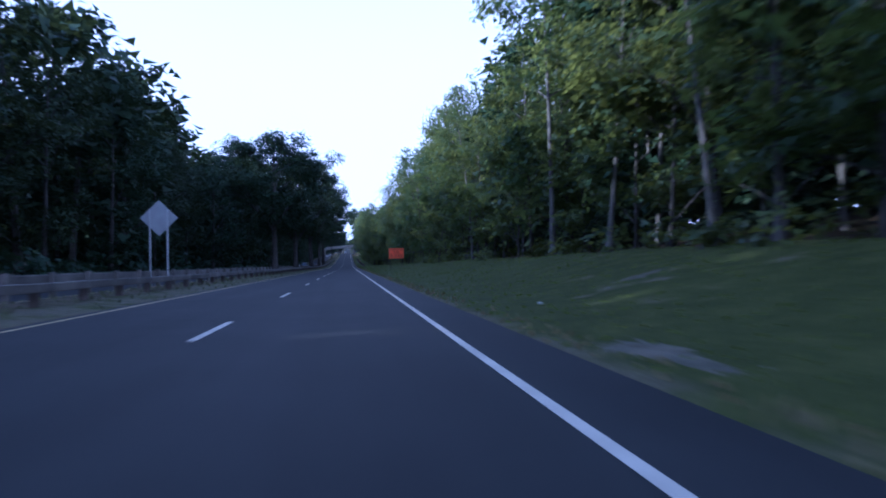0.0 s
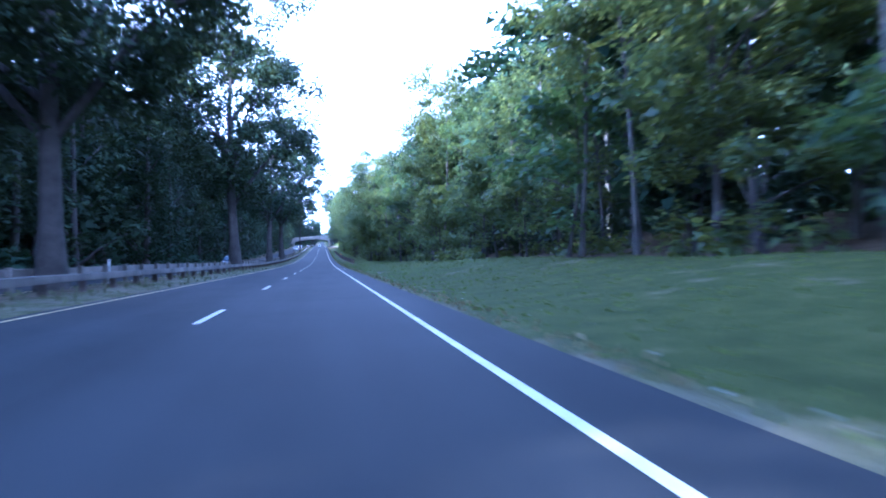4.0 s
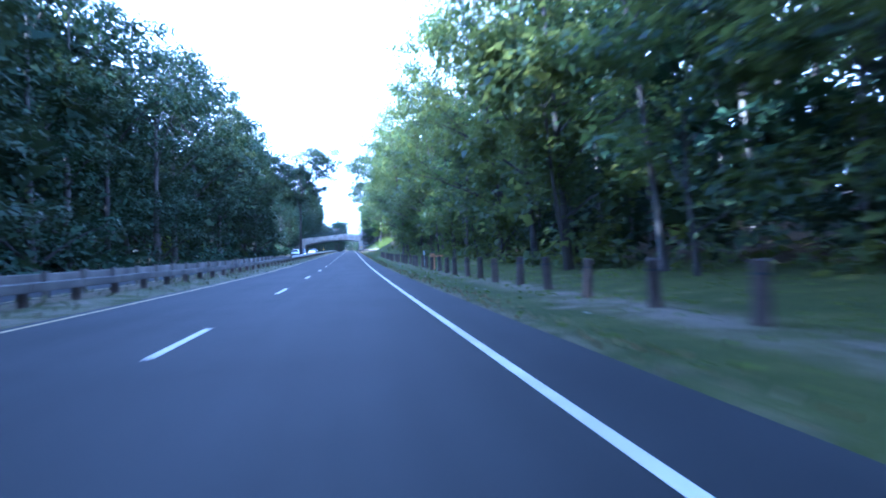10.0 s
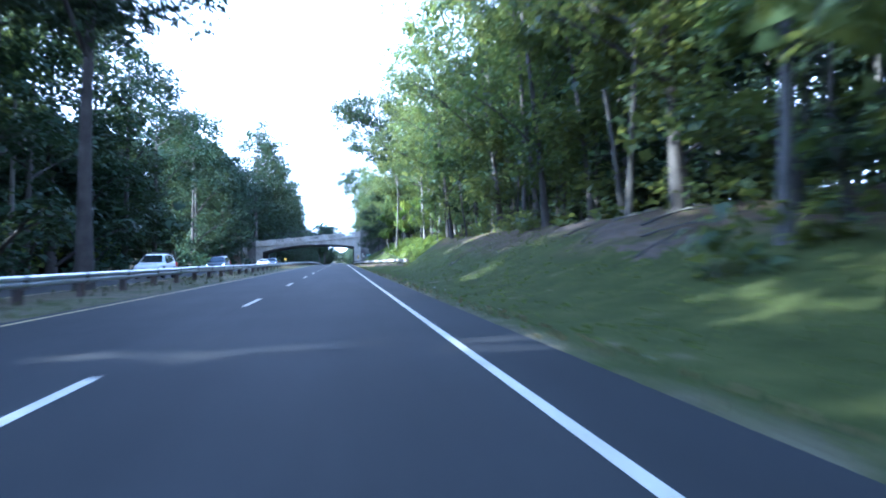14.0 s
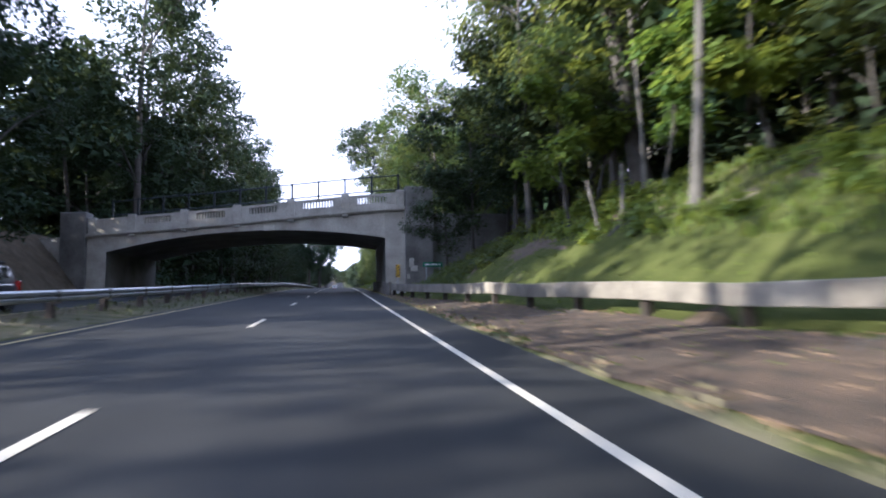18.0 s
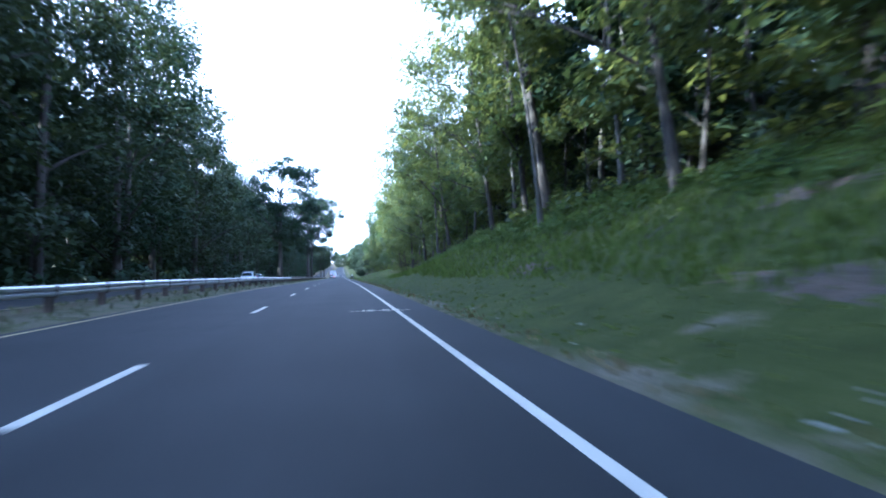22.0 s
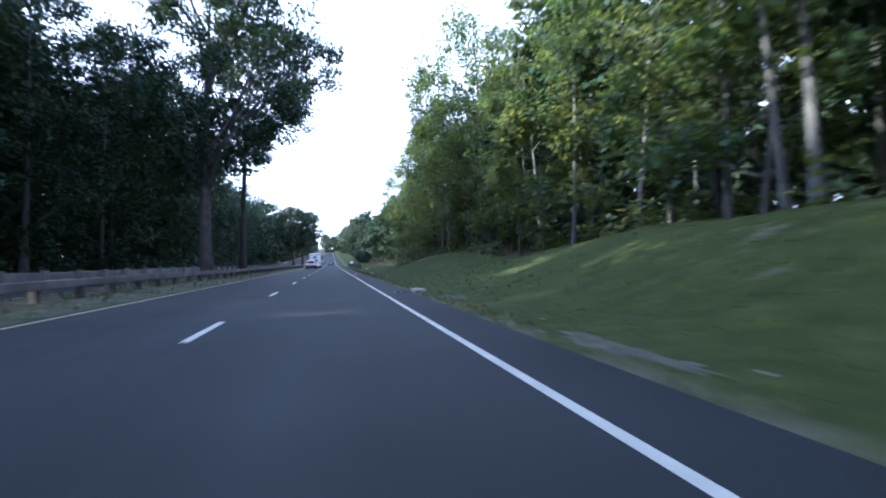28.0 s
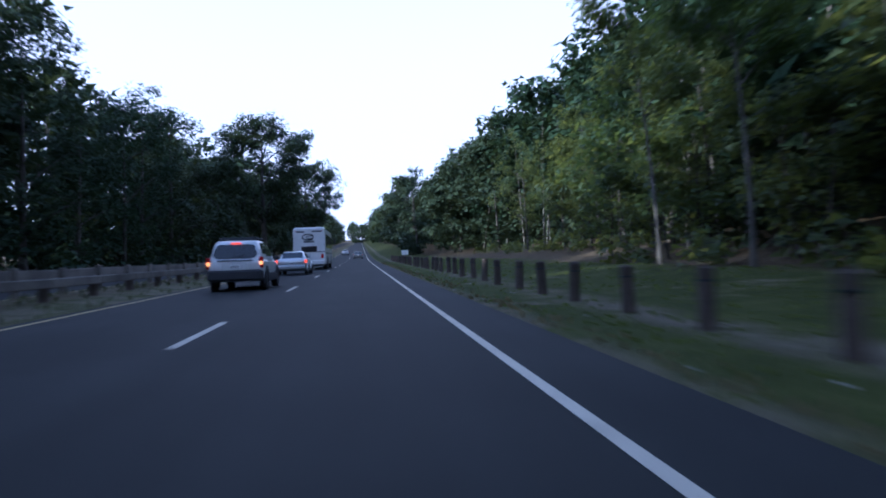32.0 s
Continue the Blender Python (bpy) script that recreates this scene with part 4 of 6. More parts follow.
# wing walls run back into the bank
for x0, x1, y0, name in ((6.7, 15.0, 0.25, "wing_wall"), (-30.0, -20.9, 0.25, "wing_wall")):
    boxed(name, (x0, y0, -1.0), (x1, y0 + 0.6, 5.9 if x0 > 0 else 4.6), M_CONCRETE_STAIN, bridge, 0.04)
for side, y0, y1 in (("near", -0.16, 0.32), ("far", DEPTH - 0.32, DEPTH + 0.16)):
    # cornice, then parapet bays between posts
    bm = bmesh.new()
    prev = None
    for x in np.linspace(-18.9, 4.65, 30):
        ring = [bm.verts.new((x, y, deck(x) + z)) for y, z in ((y0, -0.30), (y0 - 0.10, -0.18), (y0 - 0.10, 0.02), (y1, 0.02), (y1, -0.30))]
        if prev:
            for k in range(5):
                bm.faces.new((prev[k], ring[k], ring[(k + 1) % 5], prev[(k + 1) % 5]))
        prev = ring
    bmesh.ops.recalc_face_normals(bm, faces=bm.faces)
    part("cornice", bm, M_CONCRETE_PALE, bridge)
    posts = [4.3 - 3.95 * k for k in range(6)] + [-18.5]
    for k, px in enumerate(posts):
        boxed("parapet_post", (px - 0.30, y0 - 0.05, deck(px) + 0.02), (px + 0.30, y1 + 0.03, deck(px) + 1.22), M_CONCRETE_PALE, bridge, 0.03)
        if k == 0:
            continue
        a, b = px + 0.30, posts[k - 1] - 0.30
        for z0, z1, name in ((0.02, 0.40, "parapet_base"), (0.88, 1.06, "parapet_cap")):
            bm = bmesh.new()
            vs = [bm.verts.new((x, y, deck(x) + z)) for x in (a, b) for y, z in ((y0, z0), (y1, z0), (y1, z1), (y0, z1))]
            for f in ((0, 1, 2, 3), (4, 5, 6, 7), (0, 1, 5, 4), (1, 2, 6, 5), (2, 3, 7, 6), (3, 0, 4, 7)):
                bm.faces.new([vs[i] for i in f])
            bmesh.ops.recalc_face_normals(bm, faces=bm.faces)
            part(name, bm, M_CONCRETE_PALE, bridge)
        for e0, e1 in ((a, a + 0.62), (b - 0.62, b)):
            boxed("parapet_end_panel", (e0, y0 + 0.01, deck(e0) + 0.30), (e1, y1 - 0.01, deck(e0) + 0.98), M_CONCRETE_PALE, bridge, 0.01)
        n = 10
        for i in range(n):
            bx = a + 0.62 + (b - a - 1.24) * (i + 0.5) / n
            boxed("baluster", (bx - 0.06, y0 + 0.10, deck(bx) + 0.36), (bx + 0.06, y1 - 0.10, deck(bx) + 0.92), M_CONCRETE_PALE, bridge, 0.015)
    for px in posts[1:-1]:
        boxed("bracket", (px - 0.22, y0 - 0.14, deck(px) - 0.46), (px + 0.22, y0 + 0.05, deck(px) - 0.28), M_CONCRETE_PALE, bridge, 0.03)
boxed("crest", (-5.6, -0.12, deck(-5) - 0.95), (-4.8, 0.05, deck(-5) - 0.5), M_CONCRETE_PALE, bridge, 0.03)
# iron fence on the near parapet
fence = thing("bridge_fence", (0, BRIDGE_S0 + 0.2, bz), "dark iron post fence along the overpass parapet", "fence")
fx = [4.2 - 1.93 * k for k in range(12)]
for x in fx:
    boxed("fence_post", (x - 0.07, -0.07, deck(x) + 1.0), (x + 0.07, 0.07, deck(x) + 2.45), M_IRON, fence, 0.008)
for a, b in zip(fx, fx[1:]):
    for h in (1.30, 2.35):
        rod("fence_rail", (a, 0, deck(a) + h), (b, 0, deck(b) + h), 0.05, M_IRON, fence)

for x0, x1, z0, z1 in ((4.9, 5.25, 1.9, 2.55), (5.0, 5.5, 1.6, 2.0), (4.72, 4.95, 1.05, 1.4)):
    boxed("paint_patch", (x0, -0.356, z0), (x1, -0.345, z1), M_CONCRETE_PALE, bridge, 0)
# the overpass crosses at a slant
for ob in (*bridge.children, *fence.children):
    for v in ob.data.vertices:
        v.co.y += 0.25 * max(0.0, 3.2 - v.co.x)

# stacked timber barrier under the overpass
barrier = thing("timber_barrier", (3.02, 486, float(zr(486))), "low barrier of stacked grey timbers in front of the abutment wall", "barrier")
for k in range(5):
    for j in range(4):
        y0 = j * 5.0
        rise = float(zr(486 + y0) - zr(486))
        boxed("beam", (0 + 0.03 * (k % 2), y0, rise + 0.175 * k), (0.16 + 0.02, y0 + 4.96, rise + 0.02 + 0.175 * k + 0.15), M_TIMBER, barrier, 0.015)


# ---- guide rails ----
def rail_run(name, points, label, beam_z=(0.42, 0.74), mat=M_TIMBER, post_step=3.05, post_top=0.70, steel=False, side=1, post_mat=M_POST, block=False):
    """Rail panels on posts along a line of (x, s)."""
    run = thing(name, (points[0][0], points[0][1], float(zr(points[0][1]))), label, "guide rail")
    base = Vector(run.matrix_world.translation)
    pts = np.array(points, float)
    length = np.concatenate([[0], np.cumsum(np.linalg.norm(np.diff(pts, axis=0), axis=1))])
    at = lambda d: (float(np.interp(d, length, pts[:, 0])), float(np.interp(d, length, pts[:, 1])))
    n = max(1, round(length[-1] / post_step))
    shared = {}
    zof = lambda x, s: float(land(x, s)) if not (PAVE_L < x < PAVE_R) else float(zr(s))
    for i in range(n + 1):
        x, s = at(length[-1] * i / n)
        if "post" not in shared:
            bm = bmesh.new()
            box(bm, (-0.10, -0.10, -0.4), (0.10, 0.10, post_top), 0.02)
            shared["post"] = part("post", bm, post_mat, run)
            ob = shared["post"]
        else:
            ob = new("post", shared["post"].data)
            ob.parent = run
        ob.location = Vector((x + 0.16 * side, s, zof(x, s))) - base
        if block:
            if "block" not in shared:
                bm = bmesh.new()
                box(bm, (-0.09, -0.09, 0.36), (0.09, 0.09, 0.72), 0.01)
                shared["block"] = part("spacer_block", bm, M_TIMBER, run)
                ob = shared["block"]
            else:
                ob = new("spacer_block", shared["block"].data)
                ob.parent = run
            ob.location = Vector((x + 0.02 * side, s, zof(x, s))) - base
    for i in range(n):
        a, b = at(length[-1] * i / n), at(length[-1] * (i + 1) / n)
        za, zb = zof(*a), zof(*b)
        bm = bmesh.new()
        z0, z1 = beam_z
        if steel:
            prof = [(0.0, z0), (-0.07, z0 + 0.05), (-0.07, z0 + 0.11), (0.0, z0 + 0.155), (-0.07, z0 + 0.20), (-0.07, z0 + 0.26), (0.0, z0 + 0.31), (0.012, z0 + 0.31), (0.012, z0)]
        else:
            prof = [(-0.075, z0 + 0.02), (-0.06, z0), (0.06, z0), (0.075, z0 + 0.02), (0.075, z1 - 0.02), (0.06, z1), (-0.06, z1), (-0.075, z1 - 0.02)]
        rings = []
        for (x, s), z, inset in ((a, za, 0.012), (b, zb, -0.012)):
            rings.append([bm.verts.new(Vector((x - px * side * -1, s + inset, z + pz)) - base) for px, pz in prof])
        m = len(prof)
        for k in range(m):
            bm.faces.new((rings[0][k], rings[0][(k + 1) % m], rings[1][(k + 1) % m], rings[1][k]))
        bm.faces.new(rings[0])
        bm.faces.new(rings[1][::-1])
        bmesh.ops.recalc_face_normals(bm, faces=bm.faces)
        part("rail", bm, mat, run)
    return run


rail_run("guide_rail", [(-7.6, -10), (-7.6, 330)], "weathered grey timber guide rail on short posts beside the median grass", side=-1, beam_z=(0.36, 0.60), post_top=0.56)
rail_run("guide_rail", [(-7.5, 330.2), (-7.4, 640)], "galvanised steel guide rail on timber posts beside the median", mat=M_STEEL, steel=True, side=-1, block=True, post_step=3.81, beam_z=(0.42, 0.73))
rail_run("guide_rail", [(-7.6, 640.2), (-7.6, 860)], "weathered grey timber guide rail on short posts beside the median grass", side=-1, beam_z=(0.36, 0.60), post_top=0.56)
rail_run("guide_rail", [(-10.1, -10), (-10.1, 330)], "pale timber rail facing the oncoming carriageway", side=1, beam_z=(0.52, 0.86), post_top=0.93, post_mat=M_TIMBER)
rail_run("guide_rail", [(-10.1, 640), (-10.1, 860)], "pale timber rail facing the oncoming carriageway", side=1, beam_z=(0.52, 0.86), post_top=0.93, post_mat=M_TIMBER)
rail_run("guide_rail", [(8.6, 428), (7.4, 445), (6.6, 457), (5.0, 470), (3.55, 481), (3.22, 486)], "broad weathered timber guide rail flaring off towards the bank", mat=M_RAIL, beam_z=(0.36, 0.76), side=1, post_step=3.05, post_mat=M_POST_DARK)


# ---- wooden marker posts along the verge ----
def post_row(s0, s1, x0, x1, step, group):
    made = None
    n = int((s1 - s0) / step)
    for k in range(n + 1):
        s = s0 + step * k
        x = x0 + (x1 - x0) * k / n + 0.05 * math.sin(k * 2.1)
        m = pose(x, s, float(land(x, s)), 2.5 * math.sin(k * 1.7), 2.5 * math.sin(k * 2.9), 20 * math.sin(k))
        if made is None:
            made = thing("wooden_post", (0, 0, 0), "short dark weathered round wooden post in the grass", "post", group)
            bm = bmesh.new()
            bmesh.ops.create_cone(bm, segments=10, radius1=0.115, radius2=0.105, depth=1.1, cap_ends=True, matrix=Matrix.Translation((0, 0, 0.23)))
            top = [e for e in bm.edges if all(v.co.z > 0.7 for v in e.verts)]
            bmesh.ops.bevel(bm, geom=top, offset=0.03, segments=1, affect="EDGES")
            part("shaft", bm, M_POST, made)
            bm = bmesh.new()
            bmesh.ops.create_cone(bm, segments=10, radius1=0.118, radius2=0.118, depth=0.03, cap_ends=True, matrix=Matrix.Translation((0, 0, 0.6)))
            part("band", bm, M_IRON, made)
            made.matrix_basis = m
        else:
            copy_thing(made, m)


post_row(204.5, 338, 5.2, 4.6, 2.67, "wooden posts along the verge")
post_row(781.7, 880, 4.45, 4.9, 2.4, "wooden posts further along the verge")


# ---- signs ----
def text(body, size, mat, parent, place, name="lettering"):
    cu = bpy.data.curves.new(name, "FONT")
    cu.body, cu.size, cu.align_x, cu.align_y, cu.extrude = body, size, "CENTER", "CENTER", 0.002
    cu.offset = size * 0.03
    cu.materials.append(mat)
    ob = new(name, cu)
    ob.parent = parent
    ob.matrix_basis = pose(*place, 90, 0, 0)
    return ob


sx, sy = 7.35, 95.2
work = thing("roadwork_sign", (sx, sy, float(land(sx, sy))), "large bright orange roadwork sign on two dark posts in the grass", "sign")
boxed("panel", (-1.1, -0.02, 1.42), (1.1, 0.02, 2.94), M_ORANGE, work, 0.01, "orange panel")
boxed("post", (-0.95, 0.03, -0.5), (-0.85, 0.11, 2.8), M_POST, work, 0.01)
boxed("post", (0.78, 0.03, -0.5), (0.88, 0.11, 2.8), M_POST, work, 0.01)
text("CONSTRUCTION", 0.235, M_BLACK, work, (0, -0.026, 2.70))
text("AHEAD", 0.235, M_BLACK, work, (0, -0.026, 2.38))
for k, spans in enumerate((((-0.9, -0.55), (-0.45, -0.15), (-0.05, 0.9)), ((-0.9, -0.5), (-0.4, 0.15), (0.35, 0.9)), ((-0.9, -0.45), (-0.3, 0.1), (0.2, 0.9)), ((-0.9, 0.2), (0.3, 0.9)))):
    for a, b in spans:
        boxed("text_bar", (a, -0.026, 2.06 - 0.15 * k), (b, -0.021, 2.11 - 0.15 * k), M_BLACK, work, 0.0)

dia = thing("diamond_sign", (-9.6, 35.0, float(land(-9.6, 35))), "grey metal back of a diamond road sign on two posts", "sign")
bm = bmesh.new()
box(bm, (-0.67, -0.01, -0.67), (0.67, 0.01, 0.67), 0.004)
bmesh.ops.rotate(bm, verts=bm.verts, cent=(0, 0, 0), matrix=Matrix.Rotation(radians(45), 3, "Y"))
bmesh.ops.translate(bm, verts=bm.verts, vec=(0, 0.06, 3.55))
part("panel", bm, M_SIGN_BACK, dia)
for x in (-0.44, 0.44):
    boxed("post", (x - 0.04, -0.03, -0.4), (x + 0.04, 0.04, 4.0), M_STEEL, dia, 0.006)

name_sign = thing("road_name_sign", (6.5, 490.4, float(zr(490.4)) + 0.45), "small green road name sign on two posts by the wing wall", "sign")
boxed("panel", (-0.7, -0.01, 1.45), (0.7, 0.015, 1.78), M_GREEN_SIGN, name_sign, 0.006)
for a, b in ((-0.55, -0.2), (-0.12, 0.35), (0.42, 0.56)):
    boxed("text_bar", (a, -0.016, 1.56), (b, -0.011, 1.68), M_SIGN_WHITE, name_sign, 0.0)
for x in (-0.45, 0.5):
    boxed("post", (x - 0.04, 0.02, -0.9), (x + 0.04, 0.08, 1.76), M_SIGN_BACK, name_sign, 0.006)

hazard = thing("hazard_marker", (4.05, 490.9, float(zr(490.9)) + 0.12), "yellow and black striped hazard marker on a post", "sign")
boxed("panel", (-0.15, -0.01, 1.05), (0.15, 0.01, 1.96), M_SIGN_YELLOW, hazard, 0.005)
for k in range(5):
    bm = bmesh.new()
    z = 1.02 + 0.2 * k
    vs = [bm.verts.new(p) for p in ((-0.15, -0.014, max(z, 1.05)), (0.15, -0.014, min(z + 0.16, 1.96)), (0.15, -0.014, min(z + 0.26, 1.96)), (-0.15, -0.014, min(z + 0.10, 1.96)))]
    bm.faces.new(vs)
    r = bmesh.ops.extrude_face_region(bm, geom=bm.faces[:])
    bmesh.ops.translate(bm, verts=[v for v in r["geom"] if isinstance(v, bmesh.types.BMVert)], vec=(0, 0.003, 0))
    bmesh.ops.recalc_face_normals(bm, faces=bm.faces)
    part("stripe", bm, M_BLACK, hazard)
boxed("post", (-0.03, 0.012, -0.3), (0.03, 0.06, 1.9), M_STEEL, hazard, 0.005)


# ---- vehicles ----
def glossy(name, colour, rough=0.3, metal=0.3):
    return plain(name, colour, rough, metal, 0.6)


def glowing(name, colour, strength):
    m, nodes, links, bsdf = material(name)
    bsdf.inputs["Base Color"].default_value = (*colour, 1)
    bsdf.inputs["Emission Color"].default_value = (*colour, 1)
    bsdf.inputs["Emission Strength"].default_value = strength
    bsdf.inputs["Roughness"].default_value = 0.2
    return m


M_SILVER = glossy("silver_paint", (0.52, 0.53, 0.54), 0.32, 0.55)
M_CAR_WHITE = glossy("white_paint", (0.70, 0.70, 0.69), 0.35, 0.0)
M_CAR_DARK = glossy("dark_blue_paint", (0.03, 0.035, 0.05), 0.3, 0.3)
M_CAR_GREY = glossy("grey_paint", (0.16, 0.165, 0.17), 0.3, 0.5)
M_CLAD = plain("dark_grey_plastic", (0.035, 0.036, 0.04), 0.7)
M_TYRE = surface("tyre_rubber", (0.012, 0.012, 0.012), (0.03, 0.03, 0.03), 6.0, 60.0, 0.9, relief=0.2, depth=0.004)
M_RIM = plain("alloy_rim", (0.5, 0.5, 0.51), 0.35, 0.8)
M_GLASS_CAR = plain("tinted_car_glass", (0.012, 0.014, 0.018), 0.06)
M_CHROME = plain("chrome", (0.75, 0.75, 0.76), 0.12, 1.0)
M_LENS_RED = plain("red_lamp_lens", (0.42, 0.012, 0.012), 0.2)
M_LENS_CLEAR = plain("clear_lamp_lens", (0.7, 0.7, 0.7), 0.15)
M_LIT_RED = glowing("lit_brake_lamp", (1.0, 0.08, 0.02), 0.8)
M_LIT_AMBER = glowing("lit_turn_lamp", (1.0, 0.30, 0.05), 1.2)
M_LIT_HEAD = glowing("lit_headlamp", (1.0, 0.95, 0.85), 4.0)


def loft(bm, rings, caps=True):
    made = [[bm.verts.new(p) for p in ring] for ring in rings]
    n = len(made[0])
    for a, b in zip(made, made[1:]):
        for k in range(n):
            bm.faces.new((a[k], a[(k + 1) % n], b[(k + 1) % n], b[k]))
    if caps:
        bm.faces.new(made[0])
        bm.faces.new(made[-1][::-1])
    bmesh.ops.recalc_face_normals(bm, faces=bm.faces)


def panel(name, points, mat, parent, depth=0.012, label=""):
    """A thin plate through the given points, standing out by depth along its normal."""
    pts = [Vector(p) for p in points]
    nrm = (pts[1] - pts[0]).cross(pts[2] - pts[0]).normalized()
    bm = bmesh.new()
    loft(bm, [[p - nrm * 0.004 for p in pts], [p + nrm * depth for p in pts]])
    return part(name, bm, mat, parent, label)


def ellipse_ring(bm, cx, cz, rx, rz, t, y, depth=0.012, n=28, a0=0.0, a1=2 * math.pi):
    rings = []
    for k in range(n + 1):
        a = a0 + (a1 - a0) * k / n
        c, s_ = math.cos(a), math.sin(a)
        rings.append([(cx + rx * c, y, cz + rz * s_), (cx + (rx - t) * c, y, cz + (rz - t) * s_), (cx + (rx - t) * c, y - depth, cz + (rz - t) * s_), (cx + rx * c, y - depth, cz + rz * s_)])
    loft(bm, rings)


def wheel(parent, x, y, r, width, side, cache={}):
    """Tyre with a spoked rim; wheels of one size share their meshes."""
    key = (round(r, 3), round(width, 3))
    w = new("wheel")
    w.parent = parent
    w.location = (x, y, r)
    w.rotation_euler = (0, 0, 0 if side > 0 else math.pi)
    if key not in cache:
        bm = bmesh.new()
        prof = [(-width / 2, r * 0.66), (-width / 2, r * 0.93), (-width * 0.38, r), (width * 0.38, r), (width / 2, r * 0.93), (width / 2, r * 0.66)]
        rings = [[(px, pr * math.cos(a), pr * math.sin(a)) for px, pr in prof] for a in [2 * math.pi * k / 28 for k in range(29)]]
        loft(bm, rings, False)
        bmesh.ops.remove_doubles(bm, verts=bm.verts, dist=0.001)
        tyre = part("tyre", bm, M_TYRE, w, smooth_shade=True)
        bm = bmesh.new()
        ax = width / 2 - 0.02
        rings = [[(px, pr * math.cos(a), pr * math.sin(a)) for px, pr in ((-0.05, r * 0.67), (ax, r * 0.67), (ax, r * 0.60), (ax - 0.05, r * 0.56))] for a in [2 * math.pi * k / 28 for k in range(29)]]
        loft(bm, rings, False)
        for k in range(5):
            a = 2 * math.pi * k / 5
            d, e = Vector((0, math.cos(a), math.sin(a))), Vector((0, -math.sin(a), math.cos(a)))
            o = Vector((ax - 0.03, 0, 0))
            loft(bm, [[o + e * 0.05, o - e * 0.05, o - e * 0.05 - Vector((0.04, 0, 0)), o + e * 0.05 - Vector((0.04, 0, 0))],
                      [o + d * r * 0.6 + e * 0.035, o + d * r * 0.6 - e * 0.035, o + d * r * 0.6 - e * 0.035 - Vector((0.04, 0, 0)), o + d * r * 0.6 + e * 0.035 - Vector((0.04, 0, 0))]])
        rim = part("rim", bm, M_RIM, w)
        bm = bmesh.new()
        bmesh.ops.create_cone(bm, segments=20, radius1=r * 0.64, radius2=r * 0.64, depth=0.04, cap_ends=True, matrix=Matrix.Translation((ax - 0.10, 0, 0)) @ Matrix.Rotation(math.pi / 2, 4, "Y"))
        hub = part("brake_disc", bm, M_CLAD, w)
        cache[key] = (tyre.data, rim.data, hub.data)
    else:
        for n, data in zip(("tyre", "rim", "brake_disc"), cache[key]):
            new(n, data).parent = w
    return w


CAR_SHAPES = {
    "suv": dict(body=[(0.0, .80, .42, .98), (.06, .87, .36, 1.02), (.5, .90, .30, 1.04), (1.5, .90, .28, 1.03), (2.6, .90, .28, 1.02), (3.2, .89, .28, 1.0), (3.9, .86, .30, .93), (4.25, .78, .36, .82), (4.33, .68, .42, .74)],
                cabin=[(.05, .82, 1.0, .80, 1.04), (.30, .84, 1.0, .66, 1.58), (.46, .85, 1.0, .65, 1.66), (1.2, .86, 1.0, .66, 1.69), (2.1, .86, 1.0, .64, 1.67), (2.5, .86, 1.0, .62, 1.58), (3.25, .84, .98, .78, 1.02)],
                axles=(.82, 3.46), r=.35, rear=(1.09, 1.52), wind=((3.18, 1.06), (2.56, 1.54)),
                sides=((.62, 1.12, 1.20, 1.58), (1.20, 1.95, 1.12, 1.60), (2.02, 2.72, 1.12, 1.58)), lamp_z=(.74, 1.12), plate_z=.80, clad=True, rails=True),
    "sedan": dict(body=[(0.0, .74, .42, .86), (.08, .83, .34, .95), (.6, .88, .26, .98), (1.6, .89, .24, .95), (3.0, .89, .24, .93), (3.9, .86, .26, .82), (4.45, .76, .34, .68), (4.6, .66, .4, .62)],
                  cabin=[(.55, .74, .93, .70, .97), (1.22, .80, .92, .59, 1.36), (1.7, .81, .92, .58, 1.43), (2.4, .81, .92, .57, 1.39), (3.3, .78, .88, .72, .93)],
                  axles=(.95, 3.68), r=.32, rear=(1.0, 1.33), wind=((3.2, .97), (2.5, 1.34)),
                  sides=((1.20, 1.62, 1.02, 1.30), (1.70, 2.35, 1.00, 1.34), (2.42, 2.95, 1.00, 1.26)), lamp_z=(.72, .90), plate_z=.70, clad=False, rails=False),
}


